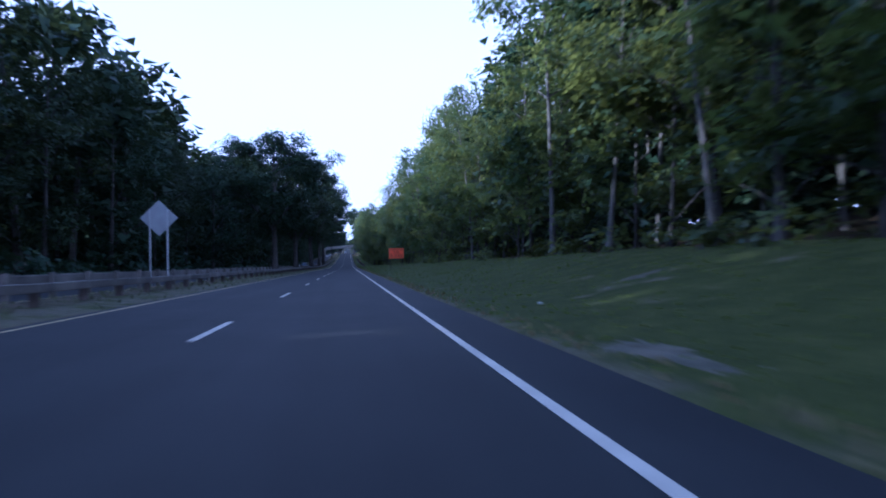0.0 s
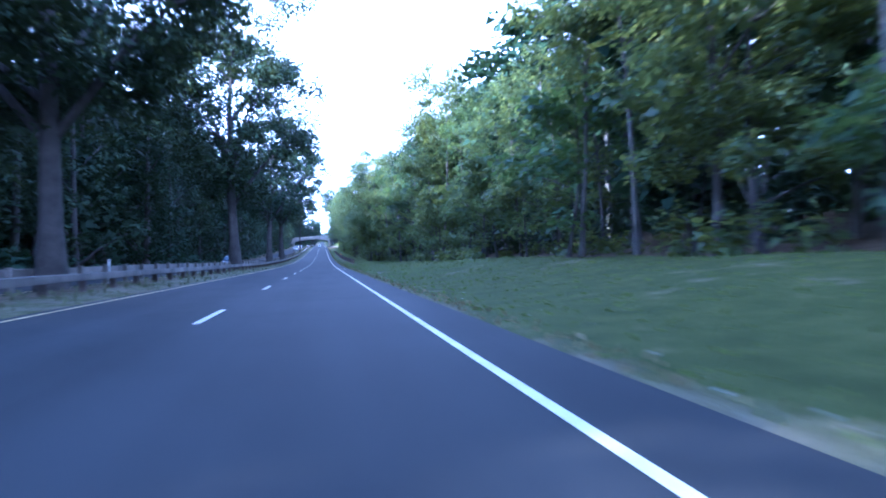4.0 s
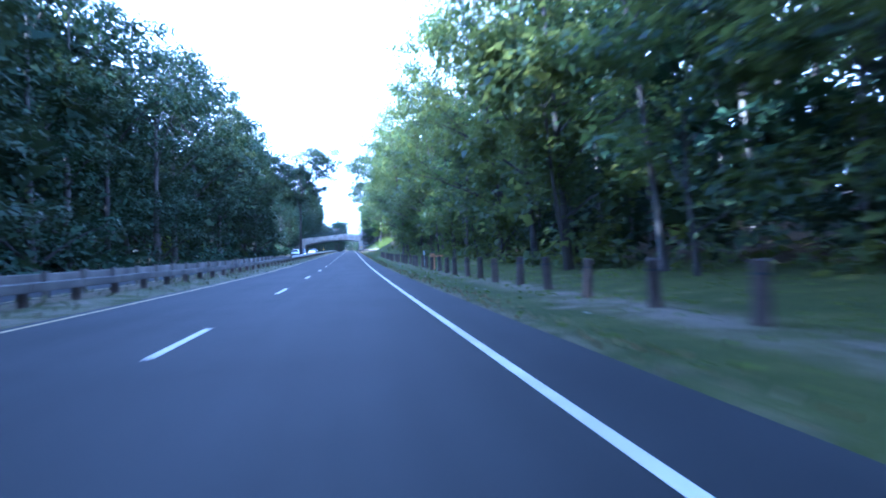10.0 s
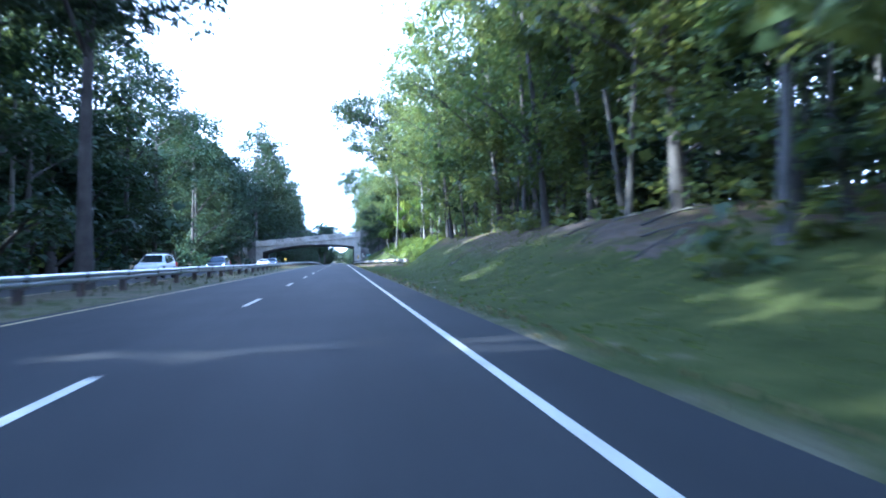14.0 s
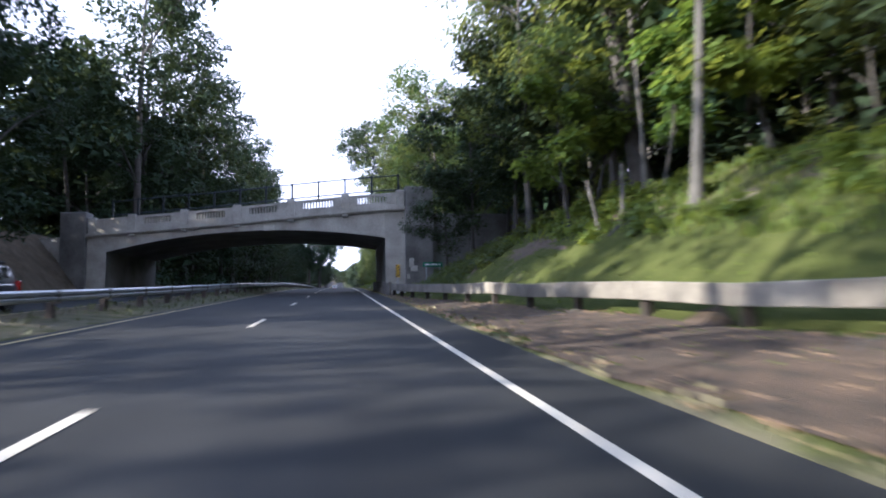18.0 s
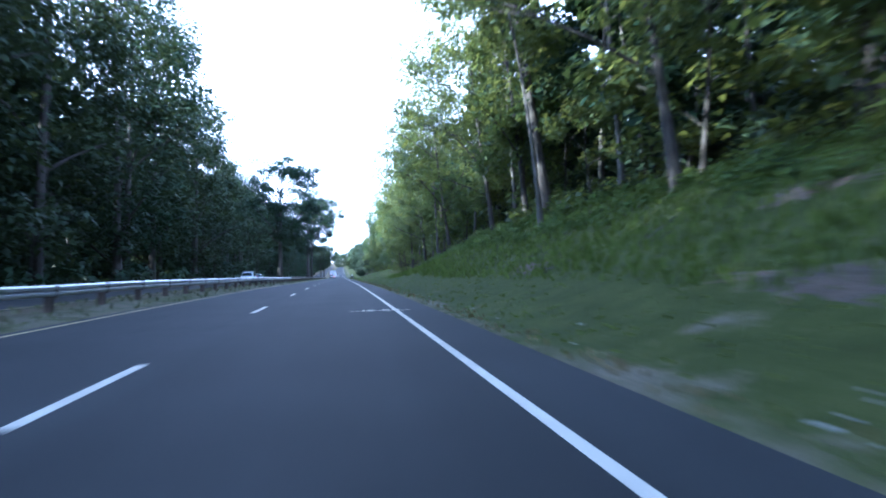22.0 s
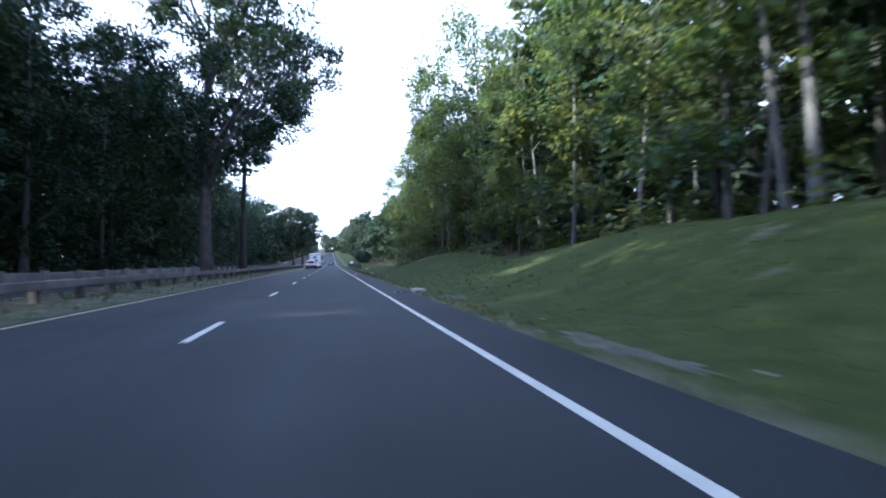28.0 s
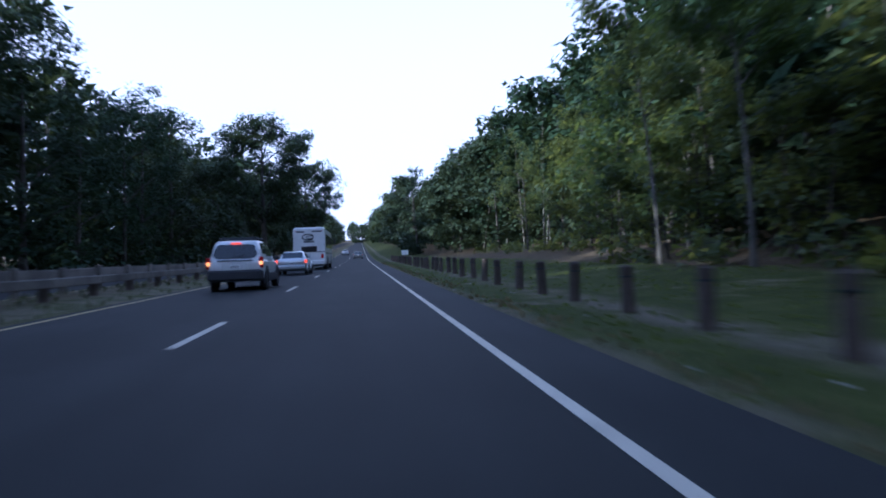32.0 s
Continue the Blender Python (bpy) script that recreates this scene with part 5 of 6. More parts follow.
def car(name, kind, place, heading, paint, label, group="vehicles", brakes=False, headlights=False, turn_lamps=False):
    sh = CAR_SHAPES[kind]
    e = thing(name, place, label, "car", group, heading)
    length = sh["body"][-1][0]

    def ring(w, zb, zt):
        half = [(w * .88, zb), (w * .98, zb + .12), (w, (zb + zt) / 2), (w * .985, zt - .10), (w * .93, zt - .02), (w * .80, zt)]
        return half + [(-x, z) for x, z in reversed(half)]

    bm = bmesh.new()
    loft(bm, [[(x, y, z) for x, z in ring(w, zb, zt)] for y, w, zb, zt in sh["body"]])
    part("body", bm, paint, e, smooth_shade=True)
    bm = bmesh.new()
    loft(bm, [[(wb, y, zb - .03), (wb * .99, y, zb + .02), (wr + .03, y, zr_ - .06), (wr - .08, y, zr_), (-wr + .08, y, zr_), (-wr - .03, y, zr_ - .06), (-wb * .99, y, zb + .02), (-wb, y, zb - .03)]
              for y, wb, zb, wr, zr_ in sh["cabin"]])
    part("cabin", bm, paint, e, smooth_shade=True)
    cab = np.array(sh["cabin"])

    def side_x(y, z):
        wb, zb, wr, zt = (np.interp(y, cab[:, 0], cab[:, k]) for k in (1, 2, 3, 4))
        return float(wb * .99 + (wr + .03 - wb * .99) * np.clip((z - zb - .02) / max(zt - .06 - zb - .02, .01), 0, 1))

    def rear_y(z):
        return float(np.interp(z, cab[:3, 4], cab[:3, 0]))

    z0, z1 = sh["rear"]
    wa, wb_ = cab[0, 3] * .86, cab[1, 3] * .98
    if kind == "suv":
        half = [(.50, z0 - .03), (.62, z0), (.695, z0 + .09), (.69, z0 + .17), (.615, z1 - .06), (.57, z1 - .01), (.50, z1 + .01)]
        panel("rear_window", [(x, rear_y(z), z) for x, z in half] + [(-x, rear_y(z), z) for x, z in reversed(half)], M_GLASS_CAR, e, 0.02)
    else:
        panel("rear_window", [(-wa, rear_y(z0), z0), (wa, rear_y(z0), z0), (wa * .97, rear_y((z0 + z1) / 2), (z0 + z1) / 2), (wb_, rear_y(z1 - .03), z1 - .03), (wb_ * .86, rear_y(z1), z1),
                              (-wb_ * .86, rear_y(z1), z1), (-wb_, rear_y(z1 - .03), z1 - .03), (-wa * .97, rear_y((z0 + z1) / 2), (z0 + z1) / 2)], M_GLASS_CAR, e, 0.014)
    (ya, za), (yb, zb2) = sh["wind"]
    panel("windscreen", [(.70, ya, za), (-.70, ya, za), (-.56, yb, zb2), (.56, yb, zb2)], M_GLASS_CAR, e, 0.03)
    for sgn in (1, -1):
        for y0, y1, wz0, wz1 in sh["sides"]:
            pts = [(side_x(y0, wz0) * sgn, y0, wz0), (side_x(y1, wz0) * sgn, y1, wz0), (side_x(y1 - .10, wz1) * sgn, y1 - (.26 if y1 > 2.5 else .04), wz1), (side_x(y0 + .1, wz1) * sgn, y0 + (.16 if y0 < 1.3 and kind == "sedan" else .04), wz1)]
            panel("side_window", pts if sgn > 0 else pts[::-1], M_GLASS_CAR, e, 0.016)
        for y in (sh["sides"][1][0] + .12, sh["sides"][2][0] + .1):
            bm = bmesh.new()
            box(bm, (-.018, -.09, -.015), (.018, .09, .015), .006)
            bmesh.ops.translate(bm, verts=bm.verts, vec=(.905 * sgn, y, .90))
            part("door_handle", bm, paint, e)
        bm = bmesh.new()
        box(bm, (-.11, -.06, -.07), (.11, .06, .07), .03)
        bmesh.ops.translate(bm, verts=bm.verts, vec=((side_x(2.7, 1.1) + .15) * sgn, 2.78, 1.08))
        part("door_mirror", bm, M_CLAD if sh["clad"] else paint, e)
        for y in sh["axles"]:
            bm = bmesh.new()
            r, n = sh["r"] + .075, 14
            rings = [[(sgn * (.885 + dx), y + (rr) * math.cos(a), sh["r"] + rr * math.sin(a)) for dx, rr in ((-.05, r - .06), (.03, r - .06), (.03, r + .03), (-.05, r + .05))] for a in [-.25 + (math.pi + .5) * k / n for k in range(n + 1)]]
            loft(bm, rings)
            part("wheel_arch", bm, M_CLAD if sh["clad"] else paint, e)
            # black disc on the uncut body stands in for the shaded wheel opening
            bm = bmesh.new()
            bmesh.ops.create_cone(bm, segments=24, radius1=r - .03, radius2=r - .03, depth=.05, cap_ends=True, matrix=Matrix.Translation((sgn * .875, y, sh["r"])) @ Matrix.Rotation(math.pi / 2, 4, "Y"))
            part("wheel_well", bm, M_BLACK, e)
            wheel(e, sgn * .81, y, sh["r"], .22, sgn)
        # rear lamps and headlamps
        lz0, lz1 = sh["lamp_z"]
        bm = bmesh.new()
        box(bm, (sgn * .84 - .075, -.02 if kind == "sedan" else .0, lz0), (sgn * .84 + .055, .20, lz1), .03)
        lamp = part("rear_lamp", bm, M_LIT_RED if brakes and not turn_lamps else M_LENS_RED, e)
        if turn_lamps:
            boxed("turn_lamp", (sgn * .84 - .06, -.012, lz0 + .10), (sgn * .84 + .045, .05, lz0 + .24), M_LIT_AMBER, lamp, .02, "lit amber lamp")
        bm = bmesh.new()
        box(bm, (sgn * .66 - .14, length - .24, sh["body"][-1][3] - .14), (sgn * .66 + .14, length - .01 - .06, sh["body"][-1][3] + .03), .03)
        part("headlamp", bm, M_LIT_HEAD if headlights else M_LENS_CLEAR, e)
    # bumpers, plate, grille
    if sh["clad"]:
        boxed("rear_bumper", (-.88, -.06, .34), (.88, .30, .70), M_CLAD, e, .06, "dark plastic bumper")
        boxed("front_bumper", (-.84, length - .35, .30), (.84, length + .02, .60), M_CLAD, e, .06)
        for sgn in (1, -1):
            boxed("sill", (sgn * .865 - .05, .9, .26), (sgn * .865 + .05, 3.3, .56), M_CLAD, e, .03)
    else:
        boxed("rear_bumper", (-.82, -.06, .34), (.82, .25, .60), paint, e, .06)
        boxed("front_bumper", (-.78, length - .3, .26), (.78, length + .03, .52), paint, e, .06)
    pz = sh["plate_z"]
    if kind == "suv":
        boxed("plate_recess", (-.42, -.012, pz - .12), (.42, .06, pz + .16), paint, e, .02)
        boxed("trim_strip", (-.56, -.03, pz + .19), (.56, .03, pz + .235), M_CHROME, e, .008, "chrome strip")
        rod("exhaust", (.5, -.07, .30), (.5, .3, .30), .03, M_CHROME, e)
        boxed("centre_brake_lamp", (-.16, .245, 1.555), (.16, .30, 1.60), M_LIT_RED if brakes else M_LENS_RED, e, .006)
        rod("wiper", (-.05, rear_y(1.12) - .03, 1.12), (.32, rear_y(1.16) - .03, 1.16), .012, M_BLACK, e)
    plate = boxed("number_plate", (-.16, -.03, pz - .08), (.16, -.014, pz + .08), M_SIGN_WHITE, e, .004)
    for k in range(6):
        boxed("plate_bar", (-.12 + .043 * k, -.0335, pz - .035), (-.12 + .043 * k + .025, -.0305, pz + .035), M_CAR_DARK, plate, 0)
    boxed("grille", (-.36, length - .03, sh["body"][-1][2] + .06), (.36, length + .015, sh["body"][-1][2] + .22), M_BLACK, e, .02)
    if sh["rails"]:
        for sgn in (1, -1):
            rod("roof_rail", (sgn * .58, .58, 1.755), (sgn * .56, 2.2, 1.755), .034, M_CLAD, e)
            for y in (.66, 1.4, 2.1):
                boxed("rail_foot", (sgn * .55 - .03, y - .04, 1.64), (sgn * .55 + .03, y + .04, 1.73), M_CLAD, e, .01)
        for y in (.8, 1.9):
            rod("cross_bar", (-.58, y, 1.765), (.58, y, 1.765), .026, M_CLAD, e)
    return e


def coach(place, label):
    """A white touring coach seen from behind."""
    e = thing("coach", place, label, "bus", "vehicles")
    length, w, z0, z1 = 12.0, 1.27, .42, 3.42
    bm = bmesh.new()

    def ring(y, k, drop):
        a, b = w * k, z1 - drop
        half = [(a * .97, z0), (a, z0 + .2), (a, b - .35), (a * .96, b - .12), (a * .86, b)]
        return [(x, y, z) for x, z in half + [(-x, z) for x, z in reversed(half)]]

    loft(bm, [ring(0, .95, .12), ring(.10, .99, .03), ring(.4, 1, 0), ring(length - .8, 1, 0), ring(length - .2, .98, .15), ring(length, .92, .5)])
    part("body", bm, M_CAR_WHITE, e, smooth_shade=False)
    panel("engine_grille", [(-.62, -.004, 1.42), (.62, -.004, 1.42), (.62, -.004, 1.88), (-.62, -.004, 1.88)], M_CLAD, e, .02, "dark slatted engine grille")
    for k in range(6):
        boxed("grille_slat", (-.6, -.05, 1.45 + .07 * k), (.6, -.02, 1.48 + .07 * k), M_BLACK, e, 0)
    for sgn in (1, -1):
        boxed("trim_stripe", (sgn * .95 - .28, -.03, 1.40), (sgn * .95 + .28, -.005, 1.46), M_CLAD, e, .004)
        boxed("tail_lamp", (sgn * 1.02 - .09, -.04, .92), (sgn * 1.02 + .09, .02, 1.26), M_LENS_RED, e, .02)
        boxed("marker_lamp", (sgn * 1.02 - .06, -.03, 3.10), (sgn * 1.02 + .06, .05, 3.16), M_LENS_RED, e, .01)
        for y in (2.6, 3.9, 9.2):
            wheel(e, sgn * 1.08, y, .50, .30, sgn)
            # shade of the wheel opening as a black disc on the coach side
            bm = bmesh.new()
            bmesh.ops.create_cone(bm, segments=26, radius1=.60, radius2=.60, depth=.02, cap_ends=True, matrix=Matrix.Translation((sgn * 1.268, y, .50)) @ Matrix.Rotation(math.pi / 2, 4, "Y"))
            part("wheel_well", bm, M_BLACK, e)
        for k in range(6):
            y = .9 + 1.75 * k
            pts = [(sgn * w, y, 1.75), (sgn * w, y + 1.68, 1.75), (sgn * w, y + 1.68, 2.85), (sgn * w, y, 2.85)]
            panel("side_window", pts if sgn > 0 else pts[::-1], M_GLASS_CAR, e, .015)
        boxed("side_stripe", (sgn * w - .01, .6, 1.25), (sgn * w + .012, 11.0, 1.40), M_CAR_GREY, e, .004)
        boxed("mirror", (sgn * 1.55 - .08, 11.9, 2.3), (sgn * 1.55 + .08, 12.0, 2.8), M_CLAD, e, .03)
        boxed("mirror_arm", (sgn * 1.37 - .2, 11.86, 2.76), (sgn * 1.37 + .2, 11.92, 2.82), M_CLAD, e, .01)
    boxed("rear_bumper", (-1.2, -.10, .40), (1.2, .2, .78), M_CAR_WHITE, e, .06)
    boxed("underside", (-1.0, .1, .30), (1.0, 11.4, .44), M_CLAD, e, .02)
    bm = bmesh.new()
    ellipse_ring(bm, -.05, 2.62, .52, .27, .09, -.005, a0=.5, a1=5.6)
    ellipse_ring(bm, .08, 2.60, .30, .15, .07, -.005)
    part("emblem", bm, M_CAR_DARK, e, "dark oval emblem")
    for x0, x1, z in ((-.42, .42, 2.20), (-1.0, -.35, 3.0), (.25, 1.0, 3.02)):
        boxed("text_bar", (x0, -.012, z), (x1, .004, z + .10), M_CAR_DARK, e, 0)
    plate = boxed("number_plate", (-.16, -.12, .55), (.16, -.10, .70), M_SIGN_WHITE, e, .004)
    return e


LANE_L, LANE_R = -3.84, -0.18
at_road = lambda x, s: (x, s, float(zr(s)) + 0.004)
coach(at_road(LANE_L + .1, 833), "white touring coach with a dark oval emblem on its back")
car("sedan", "sedan", at_road(LANE_L + .1, 819.5), 0, M_SILVER, "silver sedan with red rear lamps in the passing lane", brakes=True)
car("suv", "suv", at_road(LANE_L + .05, 803), 0, M_CAR_WHITE, "pale silver SUV with dark bumpers, brake lamps lit", brakes=True, turn_lamps=True)
car("sedan", "sedan", at_road(LANE_R, 905), 0, M_CAR_GREY, "grey sedan far ahead in the near lane")
car("sedan", "sedan", at_road(LANE_L, 955), 0, M_CAR_WHITE, "white sedan far ahead in the passing lane")
car("suv", "suv", at_road(-12.4, 188), 180, M_CAR_DARK, "dark SUV on the oncoming carriageway", "oncoming vehicles")
car("suv", "suv", at_road(-12.4, 396), 180, M_CAR_WHITE, "white SUV on the oncoming carriageway", "oncoming vehicles")
car("suv", "suv", at_road(-12.6, 420), 180, M_CAR_DARK, "dark SUV with headlamps lit on the oncoming carriageway", "oncoming vehicles", headlights=True)
car("sedan", "sedan", at_road(-12.4, 458), 180, M_CAR_WHITE, "white sedan on the oncoming carriageway", "oncoming vehicles")
car("suv", "suv", at_road(-12.4, 471), 180, M_CAR_DARK, "dark SUV with bright headlamps by the overpass", "oncoming vehicles", headlights=True)
car("suv", "suv", at_road(-12.4, 633), 180, M_CAR_WHITE, "pale SUV on the far side of the median", "oncoming vehicles")
car("sedan", "sedan", at_road(-12.4, 642), 180, M_CAR_GREY, "grey sedan with headlamps lit beyond the guide rail", "oncoming vehicles", headlights=True)
car("sedan", "sedan", at_road(-12.4, 862), 180, M_CAR_DARK, "dark sedan with headlamps far ahead", "oncoming vehicles", headlights=True)


# ---- small things on the verges ----
def tufts(name, n, xr, sr, height, mat, label, seed, keep=lambda x, s: True):
    """Grass blades in tufts over a strip."""
    rng = np.random.default_rng(seed)
    x, s = rng.uniform(*xr, n), rng.uniform(*sr, n)
    patch = 0.5 + 0.5 * np.sin(x * 1.3 + s * 0.21) * np.sin(s * 0.37 - x * 0.5)
    ok = rng.random(n) < 0.35 + 0.65 * patch
    x, s = x[ok], s[ok]
    n = len(x)
    z = land(x, s)
    h = height * rng.uniform(0.5, 1.6, n)
    a = rng.uniform(0, 2 * np.pi, n)
    w = rng.uniform(0.02, 0.05, n)
    dx, dy = np.cos(a) * w, np.sin(a) * w
    lx, ly = rng.normal(0, 0.35, n) * h, rng.normal(0, 0.35, n) * h
    p = np.stack([np.stack([x - dx, s - dy, z - 0.02], -1), np.stack([x + dx, s + dy, z - 0.02], -1),
                  np.stack([x + dx * 1.2 + lx, s + dy * 1.2 + ly, z + h], -1), np.stack([x - dx * 0.6 + lx * 0.8, s - dy * 0.6 + ly * 0.8, z + h * 0.85], -1)], 1)
    return tagged(from_quads(name, p.reshape(-1, 3), np.arange(4 * n).reshape(-1, 4), mat), label, "grass", kind="stuff")


M_GRASS = leaf_material("grass_blades", (0.088, 0.102, 0.021), (0.135, 0.150, 0.035), (0.20, 0.22, 0.04), 0.45, 0.05)
M_DRY = leaf_material("dry_grass", (0.12, 0.105, 0.05), (0.2, 0.175, 0.09), (0.16, 0.13, 0.05), 0.25)
tufts("grass_verge", 70000, (2.8, 13.0), (0, 860), 0.036, M_GRASS, "short green grass on the verge", 21)
tufts("grass_edge", 9000, (2.62, 3.3), (0, 860), 0.06, M_DRY, "dry grass at the edge of the asphalt", 22)
tufts("grass_median", 16000, (-10.4, -6.05), (0, 860), 0.10, M_DRY, "dry grass on the median", 23)
tufts("grass_bank", 9000, (8.8, 14.0), (420, 488), 0.22, M_LEAF_BRIGHT, "tall yellow-green grass and weeds on the bank", 25)
tufts("grass_tall", 24000, (5.6, 13.0), (505, 620), 0.20, M_GRASS, "tall weeds on the bank", 24)


def pebbles(name, n, spots, size, mat, label, seed):
    """Loose stones and litter as small broken lumps."""
    rng = np.random.default_rng(seed)
    verts, quads = [], []
    unit = np.array([(-1, -1, 0), (1, -1, 0), (1, 1, 0), (-1, 1, 0), (-.6, -.6, 1), (.6, -.7, .9), (.7, .6, 1), (-.6, .6, .8)], float)
    q = np.array([(0, 1, 5, 4), (1, 2, 6, 5), (2, 3, 7, 6), (3, 0, 4, 7), (4, 5, 6, 7)])
    for k in range(n):
        x, s = spots(rng)
        d = size * rng.uniform(0.4, 1.6)
        a = rng.uniform(0, 6.3)
        c, t = math.cos(a), math.sin(a)
        u = unit * rng.uniform(0.7, 1.2, unit.shape) * d * np.array([1.3, 0.8, 0.5])
        v = np.stack([u[:, 0] * c - u[:, 1] * t + x, u[:, 0] * t + u[:, 1] * c + s, u[:, 2] + float(land(x, s)) - 0.005], -1)
        quads.append(q + 8 * k)
        verts.append(v)
    return tagged(from_quads(name, np.concatenate(verts), np.concatenate(quads), mat), label, "stones", kind="stuff")


pebbles("verge_stones", 420, lambda r: (r.uniform(2.75, 4.2), r.uniform(0, 860)), 0.032, M_STONE, "grey grit and stones along the asphalt edge", 31)
pebbles("bank_litter", 2600, lambda r: (lambda s: (r.uniform(float(np.interp(s, [424, 446], [6.2, 2.8])), float(np.interp(s, [424, 445, 457, 470, 481, 490], [8.2, 7.6, 6.8, 5.2, 3.8, 3.4]))), s))(r.uniform(424, 488)), 0.06, surface("dead_leaves", (0.085, 0.055, 0.03), (0.26, 0.17, 0.09), 3.0, 30.0, 0.95), "brown dead leaves and sticks below the guide rail", 32)
pebbles("paper_litter", 8, lambda r: (r.uniform(3.4, 8.5), r.uniform(0, 860)), 0.04, M_TIMBER, "scraps of pale litter in the grass", 33)



def scrap(x, s, size, label, mat, seed):
    """A crumpled piece of litter: a small faceted lump."""
    e = thing("paper_scrap", (x, s, float(zr(s)) if x < PAVE_R else float(land(x, s))), label, "paper", "paper scraps on the verge", 40.0 * seed)
    rng = random.Random(seed)
    bm = bmesh.new()
    bmesh.ops.create_icosphere(bm, subdivisions=2, radius=1.0)
    for v in bm.verts:
        k = rng.uniform(0.7, 1.15)
        v.co = Vector((v.co.x * size * k, v.co.y * size * 0.7 * k, max(0.0, v.co.z * 0.35 + 0.3) * size * k))
    part("sheet", bm, mat, e)


M_PAPER = surface("dirty_paper", (0.42, 0.40, 0.36), (0.70, 0.68, 0.63), 5.0, 40.0, 0.9, relief=0.3, depth=0.005)
for k, (x, s, size) in enumerate(((3.82, 747.0, 0.16), (3.62, 740.3, 0.14), (2.1, 740.3, 0.11), (3.12, 595.8, 0.07), (5.6, 785.5, 0.17), (3.9, 532.0, 0.12), (4.6, 14.2, 0.09))):
    scrap(x, s, size, "crumpled piece of pale paper litter by the road", M_PAPER, k)

# bare earth in front of the flared guide rail
M_EARTH = surface("bare_earth", (0.028, 0.020, 0.012), (0.115, 0.074, 0.042), 2.4, 18.0, 0.97, relief=1.0, depth=0.06)


def earth(name, s0, s1, inner, outer, mat, label):
    """An uneven sheet of bare ground between two lines."""
    ev, ef = [], []
    for i, s in enumerate(np.arange(s0, s1 + 0.1, 1.0)):
        x0, x1 = inner(s), outer(s)
        for k in range(7):
            x = x0 + (x1 - x0) * k / 6
            ev.append((x, s, float(land(x, s)) + (0.03 if 0 < k < 6 else (0.02 if k == 0 else -0.015))))
        if i:
            ef += [((i - 1) * 7 + k, (i - 1) * 7 + k + 1, i * 7 + k + 1, i * 7 + k) for k in range(6)]
    return tagged(from_arrays(name, ev, ef, mat), label, "ground", kind="structure")


earth("ground_earth", 418.0, 490.0, lambda s: float(np.interp(s, [418, 434, 444, 450], [6.8, 5.4, 3.3, 2.69])) + 0.28 * float(smooth((456 - s) / 10)) * (2.0 + math.sin(s * 1.9) + math.sin(s * 0.83 + 1.0)),
      lambda s: float(np.interp(s, [418, 428, 445, 457, 470, 481, 490], [8.0, 8.5, 7.6, 6.9, 5.3, 3.9, 3.4])) + 0.25 * math.sin(s * 0.8) + 0.15 * math.sin(s * 2.3), M_EARTH, "bare brown earth with dead leaves under the guide rail")

M_SAND = surface("sandy_soil", (0.062, 0.062, 0.034), (0.155, 0.132, 0.088), 1.9, 24.0, 0.97, relief=0.8, depth=0.03)
M_SOIL = surface("brown_leaf_soil", (0.052, 0.042, 0.026), (0.125, 0.088, 0.058), 1.6, 16.0, 0.97, relief=1.0, depth=0.05)


def bare_patch(name, x, s, wide, long, mat, label, seed):
    """A ragged patch of bare ground that dips under the grass at its rim."""
    rng = random.Random(seed)
    n, rings = 40, 6
    off = [0.55 + 0.45 * rng.random() + 0.18 * math.sin(3 * 2 * math.pi * k / n + seed) for k in range(n)]
    ev, ef = [(x, s, float(land(x, s)) + 0.03)], []
    for i in range(1, rings + 1):
        for k in range(n):
            a, u = 2 * math.pi * k / n, i / rings
            px, py = x + wide * off[k] * u * math.cos(a), s + long * off[k] * u * math.sin(a)
            px = max(px, PAVE_R + 0.06)
            ev.append((px, py, float(land(px, py)) + 0.03 - 0.07 * max(0.0, u - 0.3) / 0.7 + rng.uniform(-0.022, 0.022)))
    for k in range(n):
        ef.append((0, 1 + k, 1 + (k + 1) % n))
        for i in range(rings - 1):
            a, b = 1 + i * n + k, 1 + i * n + (k + 1) % n
            ef.append((a, a + n, b + n, b))
    ob = from_arrays(name, ev, ef, mat)
    ob.data.polygons.foreach_set("use_smooth", [True] * len(ef))
    return tagged(ob, label, "ground", kind="structure")


for k, (x, s, wide, long) in enumerate(((3.6, 6.6, 0.75, 2.2), (7.7, 15.5, 1.2, 0.9), (4.2, 141, 0.9, 2.6), (5.0, 202.5, 1.1, 5.5), (3.05, 595, 0.35, 3.5), (3.2, 690, 0.5, 3.0),
                                        (3.5, 701, 0.6, 2.2), (9.0, 746, 1.6, 2.6), (3.7, 747, 0.5, 1.8), (3.1, 560, 0.5, 4.0))):
    bare_patch("ground_bare_patch", x, s, wide, long, M_SAND, "worn sandy patch in the mown grass", k)
for k, (x, s, wide, long) in enumerate(((6.8, 519, 1.7, 5.0), (6.0, 548, 0.9, 3.2), (6.4, 561, 1.0, 3.6), (9.2, 551.6, 0.9, 2.6), (8.2, 604, 0.9, 2.6), (10.6, 598, 1.3, 3.0), (5.9, 595.5, 0.8, 2.2),
                                        (8.4, 363, 1.6, 2.4), (9.2, 367, 1.8, 3.6), (10.4, 374, 1.4, 3.4), (8.6, 473, 1.6, 5.0), (10.2, 468, 1.5, 4.0), (11.5, 459, 1.2, 3.0), (7.4, 479, 1.2, 3.5))):
    bare_patch("ground_soil_patch", x, s, wide, long, M_SOIL, "bare brown soil with dead leaves on the bank", 40 + k)


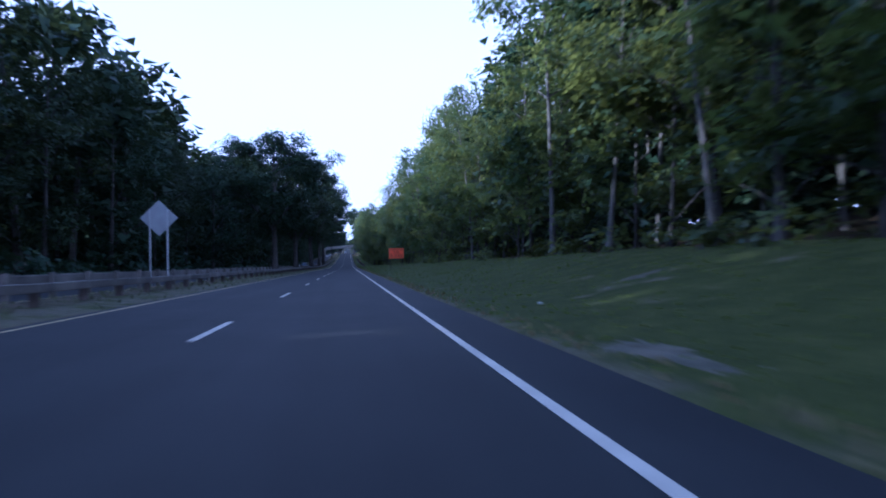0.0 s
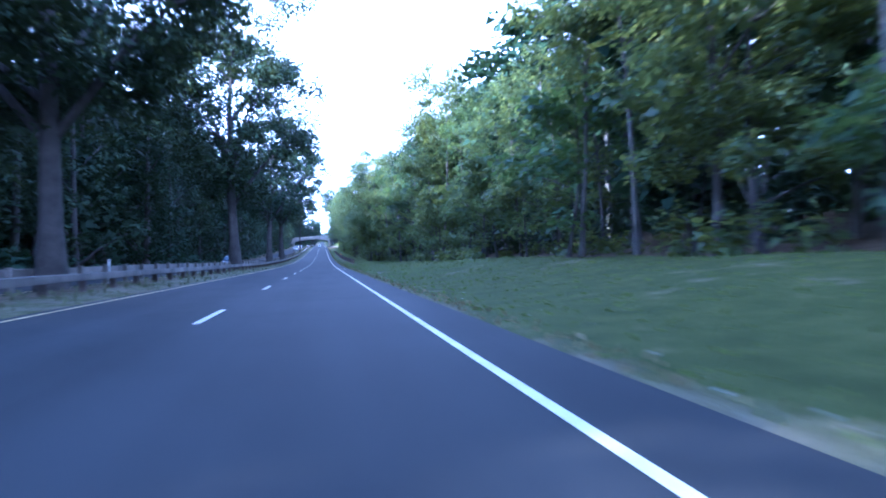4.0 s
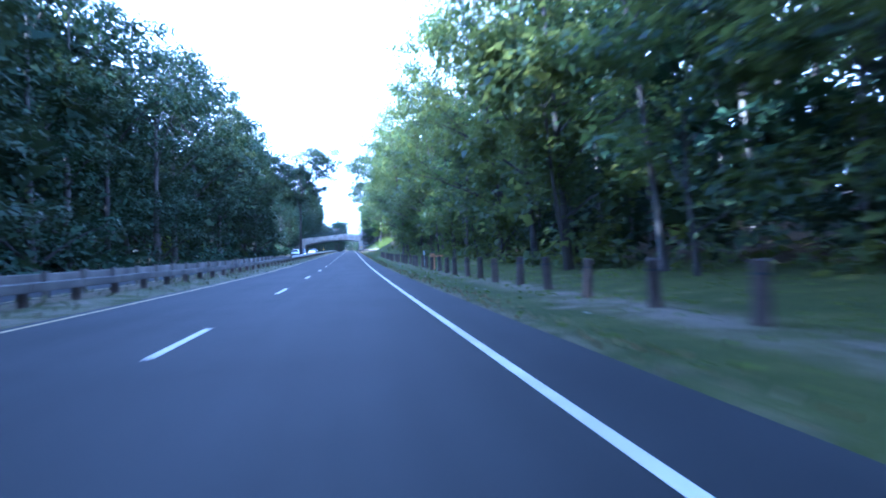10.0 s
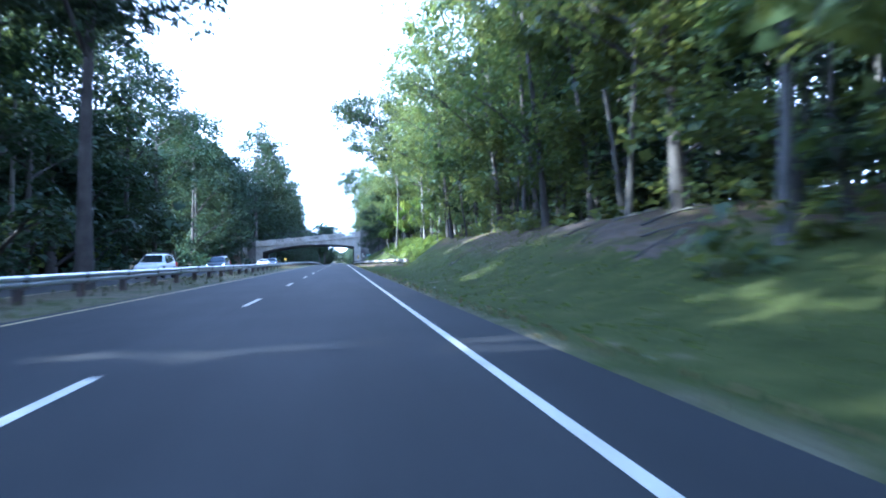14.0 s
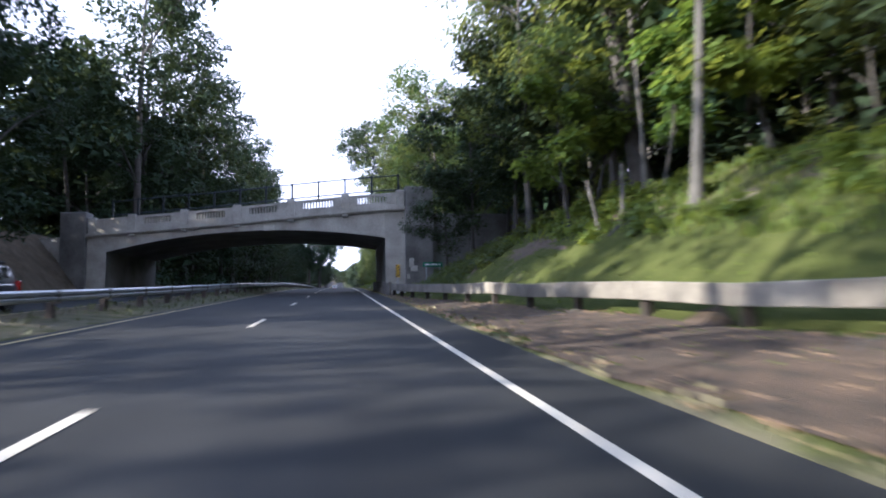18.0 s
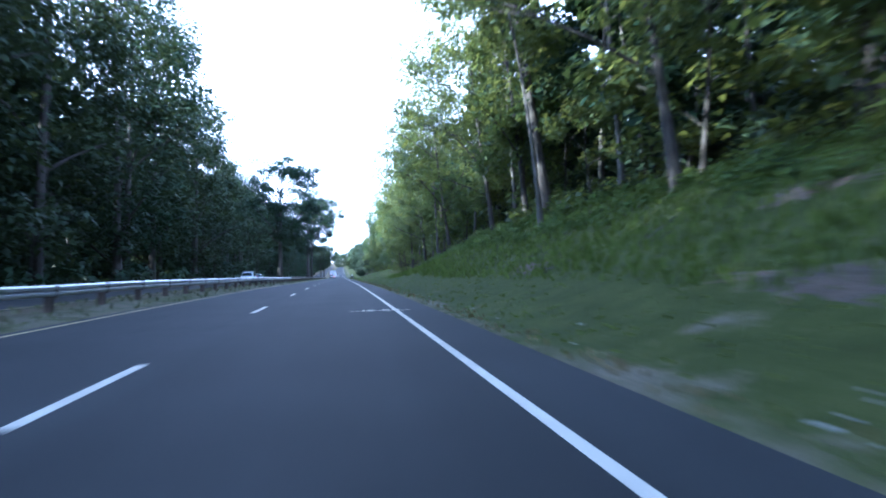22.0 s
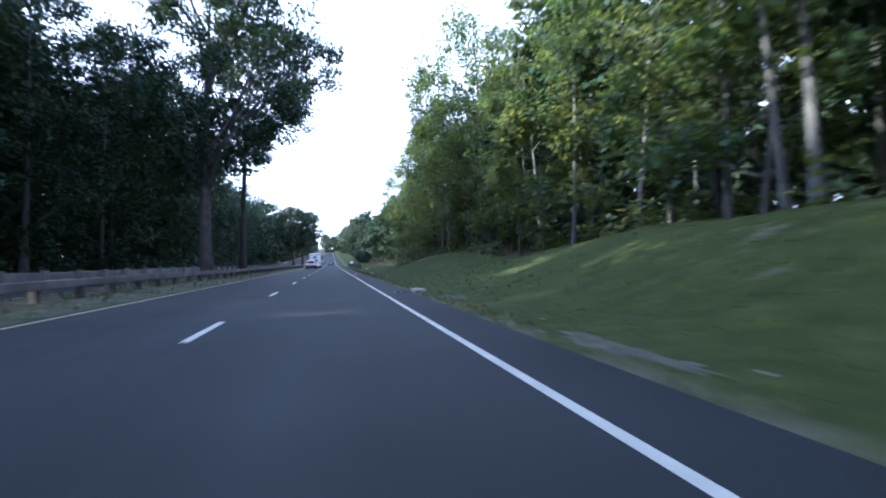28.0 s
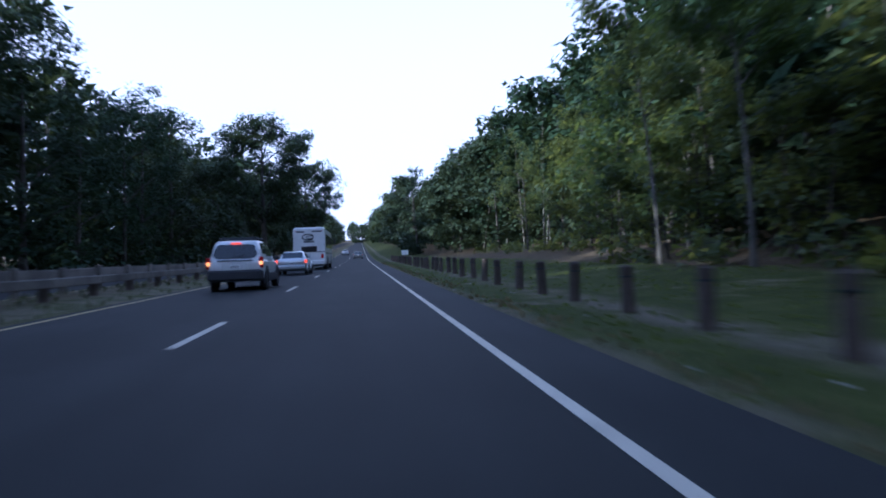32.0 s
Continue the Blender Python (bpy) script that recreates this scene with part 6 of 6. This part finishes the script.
def branch(x, s, length, turn, r, mat):
    """A fallen branch lying on the bank, with two side twigs."""
    rng = random.Random(int(x * 100 + s))
    e = thing("fallen_branch", (x, s, float(land(x, s))), "fallen bare branch lying on the bank", "branch", "fallen branches")
    c, t = math.cos(radians(turn)), math.sin(radians(turn))
    at = lambda d, w=0.0, up=0.0: Vector((c * d - t * w, t * d + c * w, float(land(x + c * d - t * w, s + t * d + c * w)) - float(land(x, s)) + r * 0.7 + up))
    verts, faces = [], []
    tube(verts, faces, [at(length * u, 0.06 * length * math.sin(4 * u)) for u in (0, 0.3, 0.6, 1.0)], [r, r * 0.85, r * 0.6, r * 0.25], 6)
    from_arrays("stem", verts, faces, mat, e)
    for u, side in ((0.4, 1), (0.65, -1)):
        verts, faces = [], []
        a = at(length * u, 0.06 * length * math.sin(4 * u))
        tube(verts, faces, [a, at(length * (u + 0.12), side * 0.12 * length, 0.05 + 0.1 * rng.random()), at(length * (u + 0.22), side * 0.2 * length, 0.1 * rng.random())], [r * 0.5, r * 0.35, r * 0.12], 5)
        from_arrays("twig", verts, faces, mat, e)
    return e


for x, s, length, turn, r in ((7.6, 362.5, 2.2, 25, 0.05), (8.8, 364.5, 1.8, -20, 0.04), (9.6, 366.0, 2.6, 10, 0.06), (8.2, 367.5, 1.6, 50, 0.035), (10.2, 369.5, 2.4, -35, 0.05), (9.0, 371.5, 1.5, 5, 0.04),
                              (6.2, 382, 2.0, 60, 0.05), (10.8, 375, 2.2, 20, 0.05), (5.6, 452, 1.3, 30, 0.03), (4.6, 461, 1.5, -15, 0.03), (7.4, 555, 2.0, 40, 0.03), (6.9, 558.5, 1.7, 130, 0.03), (9.0, 466, 2.0, 12, 0.05)):
    branch(x, s, length, turn, r, M_BARK_PALE)

# catch basin with a stone kerb head
cb = thing("catch_basin", (2.75, 229.5, float(zr(229.5))), "grey stone kerb head of a roadside catch basin", "drain")
boxed("kerb_stone", (0.0, -0.8, -0.1), (0.40, 0.8, 0.11), M_CONCRETE, cb, 0.03)
boxed("grate", (-0.62, -0.45, -0.05), (-0.04, 0.45, 0.012), M_IRON, cb, 0.006)
for k in range(7):
    boxed("grate_bar", (-0.58, -0.40 + 0.12 * k, 0.012), (-0.08, -0.36 + 0.12 * k, 0.02), M_IRON, cb, 0)
cb2 = copy_thing(cb, pose(2.75, 705, float(zr(705)), 0, 0, 0))

# painted survey ticks across the edge line
for s, x0, x1, bars in ((160.0, 1.05, 2.45, ((1.45, 1.6), (1.75, 2.3))), (557.2, 0.45, 2.0, ((0.8, 0.86), (0.9, 1.1), (1.3, 1.5), (1.55, 1.75)))):
    tick = thing("survey_mark", (0, s, float(zr(s)) + 0.011), "thin white painted survey mark across the edge line", "road marking")
    boxed("stroke", (x0, -0.03, 0), (x1, 0.03, 0.004), M_WHITE, tick, 0)
    for a, b in bars:
        boxed("letter_bar", (a, 0.10, 0), (b, 0.42, 0.004), M_WHITE, tick, 0)

# small marker and signs along the verge
def small_sign(s, x, z, w, h, mat, label, turn=0):
    e = thing("small_sign", (x, s, float(land(x, s))), label, "sign", turn=turn)
    boxed("panel", (-w / 2, -0.012, z), (w / 2, 0.012, z + h), mat, e, 0.02)
    boxed("post", (-0.035, 0.014, -0.3), (0.035, 0.06, z + h), M_STEEL, e, 0.005)
    return e


small_sign(852, 5.2, 0.9, 0.75, 0.5, M_SIGN_WHITE, "small white sign on a post beside the fence posts")
small_sign(289, 5.2, 0.75, 0.12, 0.3, M_SIGN_WHITE, "slim white delineator on a steel post")
small_sign(452, -8.6, 1.05, 0.38, 0.38, M_SIGN_YELLOW, "small yellow marker on the median")
small_sign(126, -9.2, 0.8, 0.12, 0.3, M_SIGN_WHITE, "slim white delineator on the median")
for x, s, lean, high in ((9.3, 467.4, -13, 1.9), (10.3, 467.6, 2, 1.9)):
    pole = thing("wooden_pole", (x, s, float(land(x, s))), "pale leaning wooden pole standing on the bank", "pole", "poles on the bank")
    pole.matrix_world = pose(x, s, float(land(x, s)), 0, lean, 0)
    rod("shaft", (0, 0, -0.3), (0, 0, high), 0.075, M_BARK_PALE, pole, 9)
    rod("cap", (0, 0, high), (0, 0, high + 0.03), 0.085, M_TIMBER, pole, 9)
# post in a spot of sun, the warm light put into its timber colour
stump = thing("orange_post", (5.1, 283.7, float(land(5.1, 283.7))), "sunlit orange-brown wooden post with a broken rail", "post")
M_SUNLIT_TIMBER = surface("sunlit_timber", (0.35, 0.17, 0.07), (0.55, 0.29, 0.13), 2.0, 18.0, 0.85, relief=0.5, depth=0.01)
boxed("shaft", (-0.13, -0.13, -0.3), (0.13, 0.13, 0.95), M_SUNLIT_TIMBER, stump, 0.03)
boxed("cap", (-0.15, -0.15, 0.95), (0.15, 0.15, 1.0), M_TIMBER, stump, 0.02)
boxed("broken_rail", (0.13, -0.05, 0.72), (0.62, 0.05, 0.82), M_SUNLIT_TIMBER, stump, 0.015)
